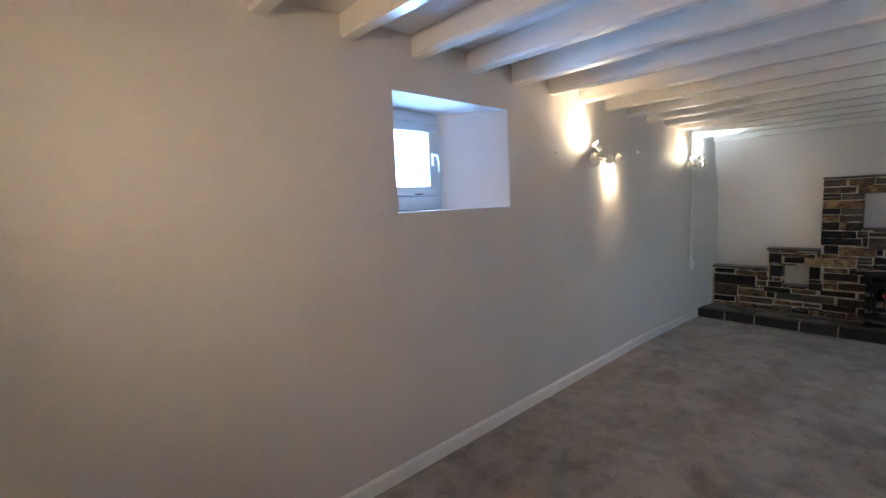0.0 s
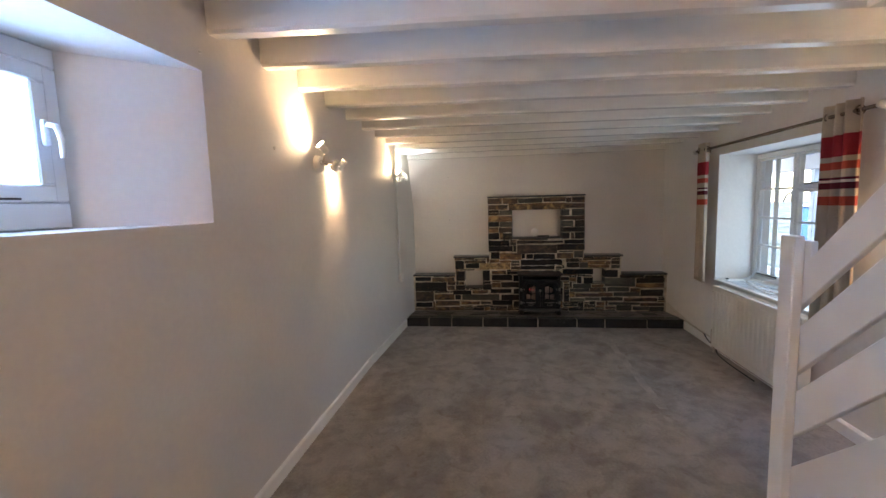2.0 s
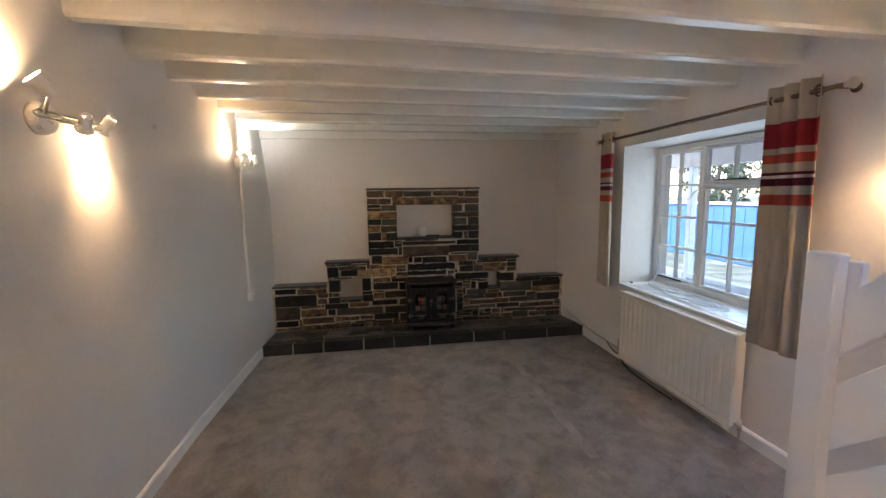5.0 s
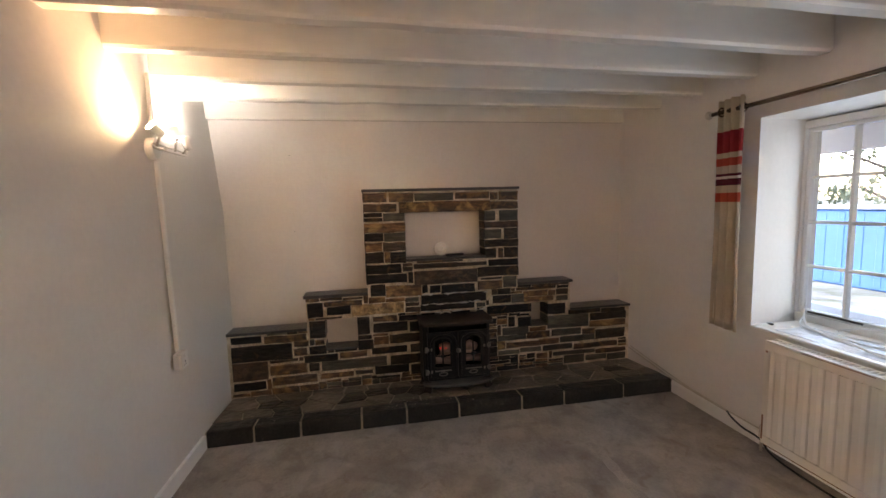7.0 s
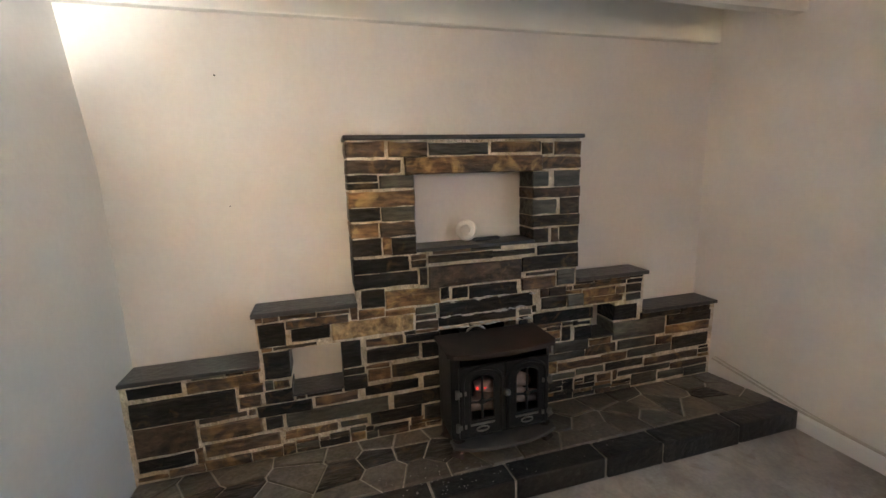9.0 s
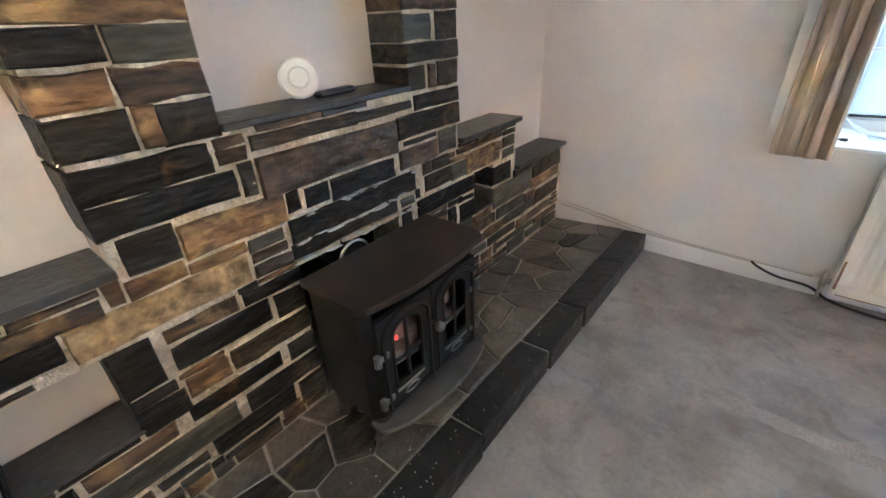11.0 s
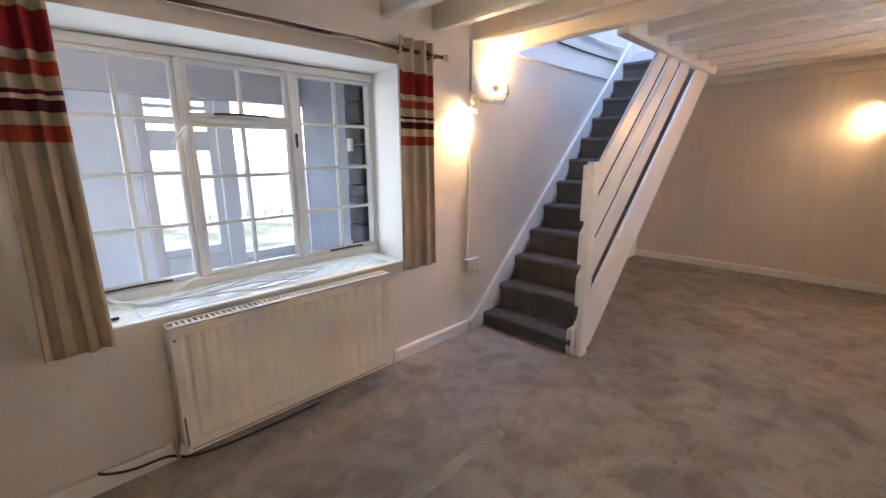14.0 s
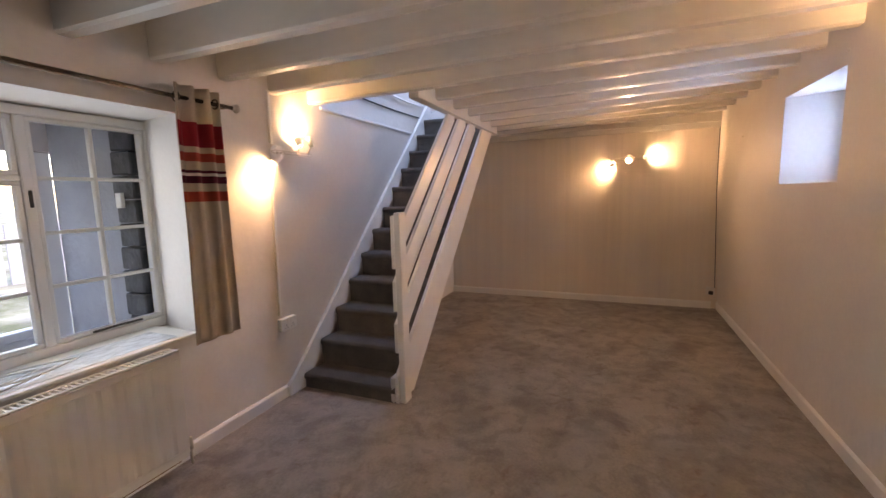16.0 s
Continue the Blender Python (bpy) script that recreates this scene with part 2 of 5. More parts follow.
def prism(bm, pts, axis, a, b):
    """A closed outline in the plane across axis ('x', 'y' or 'z'), drawn out from a to b."""
    def at(p, k):
        return {"x": (k, p[0], p[1]), "y": (p[0], k, p[1]), "z": (p[0], p[1], k)}[axis]
    lo = [bm.verts.new(at(p, a)) for p in pts]
    hi = [bm.verts.new(at(p, b)) for p in pts]
    bm.faces.new(lo)
    bm.faces.new(hi)
    n = len(pts)
    for i in range(n):
        bm.faces.new((lo[i], lo[(i + 1) % n], hi[(i + 1) % n], hi[i]))
    bmesh.ops.recalc_face_normals(bm, faces=bm.faces)
    return bm


def tube(bm, pts, r, seg=10, close=True):
    """A round bar along a line of points; r is a number or one number a point."""
    pts = [Vector(p) for p in pts]
    rr = r if isinstance(r, (list, tuple)) else [r] * len(pts)
    rings, up = [], None
    for i, p in enumerate(pts):
        d = (pts[min(i + 1, len(pts) - 1)] - pts[max(i - 1, 0)])
        d = d.normalized() if d.length else Vector((0, 0, 1))
        if up is None:
            up = d.orthogonal().normalized()
        up = (up - d * up.dot(d)).normalized()
        side = d.cross(up)
        rings.append([bm.verts.new(p + (up * math.cos(2 * math.pi * k / seg) + side * math.sin(2 * math.pi * k / seg)) * rr[i]) for k in range(seg)])
    for a, b in zip(rings, rings[1:]):
        for k in range(seg):
            bm.faces.new((a[k], a[(k + 1) % seg], b[(k + 1) % seg], b[k]))
    if close:
        bm.faces.new(rings[0][::-1])
        bm.faces.new(rings[-1])
    return bm


def smooth(me, on=True):
    for p in me.polygons:
        p.use_smooth = on


def part(name, bm, material, parent=None, label="", soft=False):
    me = bpy.data.meshes.new(name)
    bmesh.ops.recalc_face_normals(bm, faces=bm.faces)
    bm.to_mesh(me)
    bm.free()
    if material:
        me.materials.append(material)
    if soft:
        smooth(me)
    ob = new(name, me)
    ob.parent = parent
    if label:
        ob["label"] = label
    return ob


def base(name, label, category, group="", kind="", at=(0, 0, 0)):
    ob = tagged(new(name), label, category, group, kind)
    ob.location = at
    return ob


def boxes(rows, bevel=0.0):
    bm = bmesh.new()
    for r in rows:
        box(bm, *r)
    return bevelled(bm, bevel) if bevel else bm


# ---- the room: x towards the chimney, y towards the small window ----
X0, X1, YL, YR = -0.87, 6.07, 1.625, -1.61
H = 2.30
TOP = 2.60


def structure(name, bm, material, label, category):
    return tagged(part(name, bm, material), label, category, kind="structure")


bm = boxes([(X0 - 0.3, X1 + 0.6, YR - 0.4, YL + 0.5, -0.2, 0.0)])
structure("floor", bm, CARPET, "worn taupe grey fitted carpet with patchy pile", "floor")

# wall with the small deep window
WX0, WX1, WZ0, WZ1 = 1.085, 1.945, 1.43, 2.02
FX0, FX1, FZ0, FZ1 = 1.19, 1.655, 1.445, 2.0
YO = YL + 0.32
bm = bmesh.new()
OUT = YL + 0.45
LEAN = 0.065
box(bm, X0 - 0.3, WX0, YL, OUT, WZ0, TOP)
box(bm, WX1, 5.2, YL, OUT, WZ0, TOP)
# the upper wall leans back towards the chimney corner
def lean_back(i):
    return 0.19 * (i / 12) ** 1.3


front = []
for i in range(13):
    x = 5.2 + (X1 - 4.6) * i / 12
    front.append([bm.verts.new((x, YL + lean_back(i) * j / 8, WZ0 + (TOP - WZ0) * j / 8)) for j in range(9)])
for p, q in zip(front, front[1:]):
    for j in range(8):
        bm.faces.new((p[j], q[j], q[j + 1], p[j + 1])).smooth = True
for i in range(12):
    xa, xb = 5.2 + (X1 - 4.6) * i / 12, 5.2 + (X1 - 4.6) * (i + 1) / 12
    la, lb = lean_back(i) + 0.012, lean_back(i + 1) + 0.012
    hexa(bm, [(xa, YL + 0.012, WZ0), (xb, YL + 0.012, WZ0), (xb, OUT, WZ0), (xa, OUT, WZ0), (xa, YL + la, TOP), (xb, YL + lb, TOP), (xb, OUT, TOP), (xa, OUT, TOP)])
# the lower wall leans out a little towards the floor
for xa, xb, la, lb in ((X0 - 0.3, 4.0, LEAN, LEAN), (4.0, 5.4, LEAN, 0.0), (5.4, X1 + 0.6, 0.0, 0.0)):
    hexa(bm, [(xa, YL + la, 0), (xb, YL + lb, 0), (xb, OUT, 0), (xa, OUT, 0), (xa, YL, WZ0), (xb, YL, WZ0), (xb, OUT, WZ0), (xa, OUT, WZ0)])
box(bm, WX0, WX1, YL, OUT, WZ1, TOP)
hexa(bm, [(WX0, YL, WZ0), (FX0, YO, WZ0), (FX0, OUT, WZ0), (WX0, OUT, WZ0), (WX0, YL, WZ1), (FX0, YO, WZ1), (FX0, OUT, WZ1), (WX0, OUT, WZ1)])
hexa(bm, [(FX1, YO, WZ0), (WX1, YL, WZ0), (WX1, OUT, WZ0), (FX1, OUT, WZ0), (FX1, YO, WZ1), (WX1, YL, WZ1), (WX1, OUT, WZ1), (FX1, OUT, WZ1)])
structure("wall_north", bm, PLASTER, "uneven cream painted plaster wall", "wall")

# wall with the wide window and the stairs
VX0, VX1, VZ0, VZ1 = 3.20, 4.745, 0.67, 1.875
VO = YR - 0.50
OX0, OX1, OZ1 = 3.104, 4.803, 1.87
bm = bmesh.new()
box(bm, X0 - 0.3, 2.9, VO, YR, 0, 2.105)
box(bm, 5.0, X1 + 0.6, VO, YR, 0, TOP)
box(bm, 1.98, 2.9, VO, YR, 2.105, TOP)
box(bm, 2.9, 5.0, VO, YR, 0, VZ0)
hexa(bm, [(2.9, VO, OZ1), (5.0, VO, OZ1), (5.0, YR, VZ1), (2.9, YR, VZ1), (2.9, VO, TOP), (5.0, VO, TOP), (5.0, YR, TOP), (2.9, YR, TOP)])
hexa(bm, [(2.9, VO, VZ0), (OX0, VO, VZ0), (VX0, YR, VZ0), (2.9, YR, VZ0), (2.9, VO, OZ1), (OX0, VO, OZ1), (VX0, YR, VZ1), (2.9, YR, VZ1)])
hexa(bm, [(OX1, VO, VZ0), (5.0, VO, VZ0), (5.0, YR, VZ0), (VX1, YR, VZ0), (OX1, VO, OZ1), (5.0, VO, OZ1), (5.0, YR, VZ1), (VX1, YR, VZ1)])
structure("wall_south", bm, PLASTER, "uneven cream painted plaster wall with deep window opening", "wall")

bm = boxes([(X1, X1 + 0.10, YR, YL + 0.14, 0.80, TOP), (X1, X1 + 0.10, 0.3, YL, 0, 0.80), (X1, X1 + 0.10, YR, -0.3, 0, 0.80)])
structure("wall_east", bm, PLASTER, "smooth cream painted chimney wall", "wall")
bm = boxes([(X0 - 0.2, X0, YR, YL + 0.12, 0, TOP)])
structure("wall_west", bm, FARWALL, "ribbed magnolia gloss painted end wall", "wall")

# ceiling boards, open over the stairs
SX0, SX1, SY = -0.10, 1.98, -0.80
bm = boxes([(SX1, X1, YR, YL + 0.14, H, H + 0.12), (X0, SX1, SY, YL + 0.14, H, H + 0.12), (X0, SX0, YR, SY, H, H + 0.12)])
structure("ceiling", bm, CEILWHITE, "white painted boards between the beams", "ceiling")


def beam_z(x, y):
    left = 2.225 - 0.022 * x
    return left + (2.108 - left) * (YL - y) / (YL - YR)


def beam(k, y0=YR):
    xl, w = 0.52 + 0.3885 * k, 0.080
    rnd = random.Random(40 + k)
    bm = bmesh.new()
    n = 14
    rows = []
    for i in range(n + 1):
        y = YL + 0.06 - (YL + 0.06 - y0) * i / n
        x = xl + 0.065 * (YL - y) / (YL - YR) + rnd.uniform(-0.003, 0.003)
        z = beam_z(xl, y) + rnd.uniform(-0.003, 0.003)
        rows.append([bm.verts.new(p) for p in ((x - w, y, H + 0.02), (x - w, y, z + 0.012), (x - w + 0.012, y, z), (x - 0.012, y, z), (x, y, z + 0.012), (x, y, H + 0.02))])
    for a, b in zip(rows, rows[1:]):
        for j in range(5):
            bm.faces.new((a[j], a[j + 1], b[j + 1], b[j]))
    bm.faces.new(rows[0])
    bm.faces.new(rows[-1][::-1])
    return tagged(part("ceiling_beam", bm, BEAMWHITE), "exposed ceiling beam in cream gloss paint", "beam", "ceiling beams", "structure")


for k in range(-3, 14):
    beam(k, SY + 0.06 if -1 <= k <= 3 else YR)

# trimmer along the stair opening, plate over the chimney wall, rail at the end wall
bm = boxes([(SX0, 2.03, SY - 0.02, SY + 0.06, 2.09, H + 0.1)], 0.005)
structure("trim_stair_opening", bm, BEAMWHITE, "white painted trimmer beam along the stair opening", "trim")
bm = boxes([(X1 - 0.05, X1, YR, YL + 0.14, 2.09, H)], 0.006)
structure("trim_wall_plate", bm, BEAMWHITE, "white painted wall plate over the chimney wall", "trim")
bm = boxes([(X0, X0 + 0.03, YR, YL, 2.085, 2.15), (X0, X0 + 0.045, YR, YL, 2.15, H)], 0.006)
structure("trim_end_wall", bm, BEAMWHITE, "white painted cornice board on the end wall", "trim")

# skirting
def skirting(name, x0, x1, y0, y1, side):
    bm = bmesh.new()
    t, h = 0.016, 0.085
    prof = [(0, 0), (t, 0), (t, h - 0.015), (t - 0.009, h), (0, h)]
    if side == "n":
        prism(bm, [(YL + LEAN - a, b) for a, b in prof], "x", x0, 4.0)
        hexa(bm, [(4.0, YL + LEAN - t, 0), (x1, YL - t, 0), (x1, YL + 0.02, 0), (4.0, YL + LEAN, 0), (4.0, YL + LEAN - t, h), (x1, YL - t, h), (x1, YL + 0.02, h), (4.0, YL + LEAN, h)])
    if side == "s":
        prism(bm, [(YR + a, b) for a, b in prof], "x", x0, x1)
    if side == "w":
        prism(bm, [(X0 + a, b) for a, b in prof], "y", y0, y1)
    return structure(name, bm, GLOSS, "white gloss skirting board", "skirting")


skirting("baseboard_north", X0, 5.35, 0, 0, "n")
skirting("baseboard_west", 0, 0, YR, YL, "w")
skirting("baseboard_south", 2.56, 5.36, 0, 0, "s")

# stairwell above
bm = boxes([(X0, 1.98, YR - 0.42, YR - 0.16, 2.105, 4.2), (1.98, 2.1, YR - 0.42, 0.2, 2.42, 4.2), (X0 - 0.2, X0, YR - 0.42, 0.2, TOP, 4.2), (X0, 1.98, 0.1, 0.2, 2.42, 4.2),
            (X0, 0.1, YR - 0.42, 0.2, 4.2, 4.3), (0.9, 2.1, YR - 0.42, 0.2, 4.2, 4.3), (0.1, 0.9, YR - 0.42, -1.3, 4.2, 4.3), (0.1, 0.9, -0.6, 0.2, 4.2, 4.3)])
structure("wall_stairwell", bm, PLASTER, "white painted upper stairwell walls and roof", "wall")
bm = boxes([(X0, 2.0, YR - 0.165, YR + 0.012, 2.09, 2.115)], 0.005)
structure("trim_stairwell_ledge", bm, GLOSS, "white painted ledge where the stair wall steps back", "trim")

# ---- stairs ----
RISE, GOING, NOSE0 = 0.198, 0.2095, 2.41


def staircase():
    root = base("staircase", "steep carpeted staircase with white boarded balustrade", "staircase", at=(2.4, -1.2, 0))
    for k in range(12):
        z = 0.113 + RISE * k
        x = NOSE0 - GOING * k
        z0 = max(0.0, z - RISE)
        bm = bmesh.new()
        prof = [(x - 0.012, z0), (x - 0.012, z - 0.05), (x, z - 0.042), (x + 0.004, z - 0.022), (x - 0.004, z - 0.005), (x - 0.02, z), (x - GOING - 0.03, z), (x - GOING - 0.03, z0 - 0.0)]
        if k == 0:
            prof[-1] = (x - GOING - 0.03, 0.0)
        prism(bm, prof, "y", -1.575, -0.815)
        ob = part("step", bm, STAIRCARPET, root, "dark grey carpeted step")
    slope = RISE / GOING
    # board along the wall
    def strip(name, lo, hi, y0, y1, xa, xb, flat=None):
        def zl(x): return lo + slope * (2.29 - x)
        def zh(x): return hi + slope * (2.29 - x)
        pts = [(xa, zl(xa)), (xb, zl(xb)), (xb, zh(xb)), (xa, zh(xa))]
        if flat is not None:
            pts = [(xa, zl(xa)), (xb, zl(xb)), (xb, zh(xb)), (flat[0], zh(flat[0])), (flat[0], flat[1]), (xa, flat[1])]
        bm = prism(bmesh.new(), pts, "y", y0, y1)
        bevelled(bm, 0.004)
        return part(name, bm, GLOSS, root)
    pts = [(2.56, 0.0), (2.40, 0.0), (-0.1, 2.36), (-0.1, 2.545), (2.49, 0.135), (2.56, 0.085)]
    part("wall_string", bevelled(prism(bmesh.new(), pts, "y", YR + 0.002, YR + 0.034), 0.004), GLOSS, root)
    # outer string and rails
    pts = [(2.40, 0.0), (2.17, 0.0), (-0.1, 2.16), (-0.1, 2.50), (2.33, 0.26), (2.40, 0.19)]
    part("outer_string", bevelled(prism(bmesh.new(), pts, "y", -0.813, -0.783), 0.004), GLOSS, root)
    strip("rail", 1.02, 1.20, -0.811, -0.783, 2.385, 1.20, (2.27, 1.285))
    strip("rail", 0.73, 0.935, -0.811, -0.783, 2.385, 0.90)
    strip("rail", 0.44, 0.645, -0.811, -0.783, 2.385, 0.60)
    bm = boxes([(2.30, 2.39, -0.782, -0.738, 0.0, 1.305)], 0.005)
    part("newel_post", bm, GLOSS, root)
    bm = boxes([(2.33, 2.41, -0.846, -0.814, 0.0, 0.19)], 0.012)
    part("foot_block", bm, GLOSS, root)
    # soffit under the flight
    bm = prism(bmesh.new(), [(2.10, 0.0), (-0.1, 2.1), (-0.1, 2.13), (2.15, 0.0)], "y", -1.57, -0.815)
    part("soffit", bm, PLASTER, root)
    bm = prism(bmesh.new(), [(1.72, 0.42), (0.6, 1.48), (0.6, 1.50), (1.72, 0.44)], "y", -0.82, -0.80)
    part("batten", bm, GLOSS, root)
    for o in root.children:
        o.matrix_parent_inverse = Matrix.Translation((-2.4, 1.2, 0))
    return root


staircase()

# ---- wide window ----
def wide_window():
    root = tagged(base("window_1", "white painted three light casement window with small panes", "window", at=(3.96, -1.93, VZ0)), kind="structure")
    y0, y1 = -2.035, -1.965
    xa, xb = 3.113, 4.795
    rows = [(xa, xb, y0, y1, 0.672, 0.73), (xa, xb, y0, y1, 1.822, 1.866)]
    rows += [(3.672, 3.713, y0, y1, 0.73, 1.822), (4.249, 4.284, y0, y1, 0.73, 1.822), (xa, 3.138, y0, y1, 0.73, 1.822), (4.774, xb, y0, y1, 0.73, 1.822)]
    part("window_frame", boxes(rows, 0.005), GLOSS, root)
    part("transom", boxes([(3.714, 4.248, y0, y1, 1.523, 1.549)], 0.005), GLOSS, root)

    def light(xa, xb, za, zb, nx, nz):
        ya, yb = y0 + 0.018, y1 - 0.012
        s = 0.022
        fr = [(xa, xb, ya, yb, za, za + s), (xa, xb, ya, yb, zb - s, zb), (xa, xa + s, ya, yb, za + s, zb - s), (xb - s, xb, ya, yb, za + s, zb - s)]
        sash = part("sash", boxes(fr, 0.004), GLOSS, root)
        gx0, gx1, gz0, gz1 = xa + s, xb - s, za + s, zb - s
        for i in range(1, nx):
            x = gx0 + (gx1 - gx0) * i / nx
            part("glazing_bar", boxes([(x - 0.009, x + 0.009, ya + 0.004, yb - 0.002, gz0, gz1)], 0.003), GLOSS, sash)
        for j in range(1, nz):
            z = gz0 + (gz1 - gz0) * j / nz
            part("glazing_bar", boxes([(gx0, gx1, ya + 0.006, yb - 0.004, z - 0.009, z + 0.009)], 0.003), GLOSS, sash)
        ym = (ya + yb) / 2
        for i in range(nx):
            for j in range(nz):
                bx = bmesh.new()
                box(bx, gx0 + (gx1 - gx0) * i / nx, gx0 + (gx1 - gx0) * (i + 1) / nx, ym - 0.002, ym + 0.002, gz0 + (gz1 - gz0) * j / nz, gz0 + (gz1 - gz0) * (j + 1) / nz)
                p = part("pane", bx, GLASS, sash)
                p.visible_shadow = False
        return sash
    light(3.139, 3.671, 0.731, 1.821, 2, 4)
    light(3.714, 4.248, 0.731, 1.522, 2, 3)
    light(3.714, 4.248, 1.550, 1.821, 2, 1)
    light(4.285, 4.773, 0.731, 1.821, 2, 4)
    # stays and catches
    for xa, xb, z in ((3.27, 3.52, 0.746), (4.42, 4.70, 0.746), (3.84, 4.13, 1.566)):
        bm = tube(bmesh.new(), [(xa, y1 + 0.006, z), ((xa + xb) / 2, y1 + 0.012, z + 0.004), (xb, y1 + 0.006, z)], 0.006, 8)
        part("casement_stay", bm, DARKMETAL, root, "dark metal casement stay", True)
    bm = boxes([(4.257, 4.277, y1, y1 + 0.012, 1.42, 1.52)], 0.003)
    tube(bm, [(4.267, y1 + 0.012, 1.50), (4.29, y1 + 0.035, 1.48), (4.34, y1 + 0.03, 1.42)], 0.007, 8)
    part("casement_catch", bm, GLOSS, root)
    bm = boxes([(3.686, 3.699, y1, y1 + 0.012, 1.40, 1.48)], 0.003)
    part("casement_catch", bm, DARKMETAL, root)
    for o in root.children:
        o.matrix_parent_inverse = Matrix.Translation((-3.96, 1.93, -VZ0))
    return root


wide_window()
bm = boxes([(VX0 + 0.002, VX1 - 0.002, -1.964, YR + 0.012, VZ0 + 0.001, VZ0 + 0.016)], 0.004)
structure("window_sill_1", bm, GLOSS, "white gloss painted deep window sill", "sill")


def small_window():
    root = tagged(base("window_2", "small white plastic casement window in a deep reveal", "window", at=(1.44, 1.93, FZ0)), kind="structure")
    y0, y1 = YO - 0.005, YO + 0.06
    part("window_frame", boxes([(FX0, FX1, y0, y1, WZ0, 1.52), (FX0, FX1, y0, y1, 1.955, WZ1), (FX0, FX0 + 0.05, y0, y1, 1.52, 1.955), (FX1 - 0.05, FX1, y0, y1, 1.52, 1.955)], 0.006), UPVC, root)
    sa = part("sash", boxes([(FX0 + 0.05, FX1 - 0.05, y0 - 0.012, y1 - 0.01, 1.52, 1.575), (FX0 + 0.05, FX1 - 0.05, y0 - 0.012, y1 - 0.01, 1.90, 1.955),
                             (FX0 + 0.05, FX0 + 0.10, y0 - 0.012, y1 - 0.01, 1.575, 1.90), (FX1 - 0.10, FX1 - 0.05, y0 - 0.012, y1 - 0.01, 1.575, 1.90)], 0.006), UPVC, root)
    gl = part("pane", boxes([(FX0 + 0.10, FX1 - 0.10, y0 + 0.02, y0 + 0.024, 1.575, 1.90)]), GLASS, sa)
    gl.visible_shadow = False
    bm = boxes([(FX1 - 0.085, FX1 - 0.062, y0 - 0.03, y0 - 0.012, 1.70, 1.78)], 0.004)
    tube(bm, [(FX1 - 0.073, y0 - 0.03, 1.765), (FX1 - 0.068, y0 - 0.055, 1.76), (FX1 - 0.060, y0 - 0.06, 1.72), (FX1 - 0.058, y0 - 0.055, 1.66)], [0.009, 0.011, 0.010, 0.007], 8)
    part("window_handle", bm, UPVC, sa, "white plastic window handle", True)
    part("vent_slot", boxes([(FX0 + 0.24, FX0 + 0.30, y0 - 0.016, y0 - 0.012, 1.526, 1.532)]), GAP, sa)
    for o in root.children:
        o.matrix_parent_inverse = Matrix.Translation((-1.44, -1.93, -FZ0))
    return root


small_window()
bm = boxes([(0.2, 2.8, 3.2, 3.22, 0.5, 3.6)])
tagged(part("backdrop_pale_sky", bm, glow("pale overcast sky", (0.62, 0.80, 1.0), 0.9)), "pale bright overcast sky outside the small window", "backdrop", kind="structure")

# ---- stone fireplace ----
# y from, y to, z from, z to, kind of stone
TOWER = [
    (0.43, 0.58, 1.470, 1.538, "b"), (0.23, 0.41, 1.468, 1.534, "b"), (0.36, 0.58, 1.397, 1.454, "b"), (0.47, 0.57, 1.360, 1.387, "d"),
    (0.47, 0.58, 1.327, 1.349, "d"), (0.31, 0.46, 1.328, 1.382, "g"), (0.32, 0.57, 1.240, 1.312, "o"), (0.47, 0.58, 1.179, 1.236, "k"),
    (0.32, 0.46, 1.171, 1.235, "g"), (0.48, 0.58, 1.102, 1.163, "o"), (0.32, 0.47, 1.098, 1.163, "b"), (0.47, 0.57, 1.012, 1.089, "d"),
    (0.42, 0.46, 1.010, 1.091, "o"), (0.32, 0.42, 1.006, 1.087, "d"), (0.34, 0.58, 0.924, 0.995, "k"), (0.30, 0.57, 0.850, 0.919, "k"),
    (0.47, 0.58, 0.756, 0.841, "d"), (0.19, 0.46, 0.743, 0.826, "o"),
]
TOWER_RIGHT = [
    (-0.08, 0.22, 1.474, 1.528, "g"), (-0.37, -0.10, 1.482, 1.528, "b"), (-0.44, -0.38, 1.471, 1.520, "b"), (-0.60, -0.45, 1.464, 1.527, "b"),
    (-0.60, -0.37, 1.395, 1.449, "b"), (-0.43, -0.33, 1.305, 1.376, "g"), (-0.59, -0.45, 1.300, 1.381, "g"), (-0.59, -0.32, 1.248, 1.292, "b"),
    (-0.48, -0.33, 1.159, 1.234, "g"), (-0.59, -0.49, 1.152, 1.238, "d"), (-0.59, -0.32, 1.095, 1.147, "d"), (-0.43, -0.33, 1.010, 1.079, "d"),
    (-0.48, -0.44, 1.006, 1.078, "b"), (-0.59, -0.49, 1.005, 1.084, "d"), (-0.59, -0.36, 0.943, 0.988, "k"), (-0.59, -0.27, 0.859, 0.931, "d"),
    (-0.47, -0.27, 0.754, 0.817, "b"), (-0.59, -0.48, 0.760, 0.845, "g"),
]
MIDDLE = [
    (-0.10, 0.24, 0.950, 0.983, "d"), (-0.34, -0.10, 0.954, 0.978, "d"), (-0.26, 0.24, 0.823, 0.927, "B"), (0.14, 0.18, 0.759, 0.815, "k"),
    (0.04, 0.12, 0.753, 0.809, "k"), (-0.24, 0.03, 0.744, 0.809, "k"), (0.94, 1.05, 0.625, 0.730, "k"), (0.65, 0.93, 0.700, 0.734, "b"),
    (0.74, 0.91, 0.633, 0.694, "k"), (0.32, 0.74, 0.607, 0.705, "c"),
]
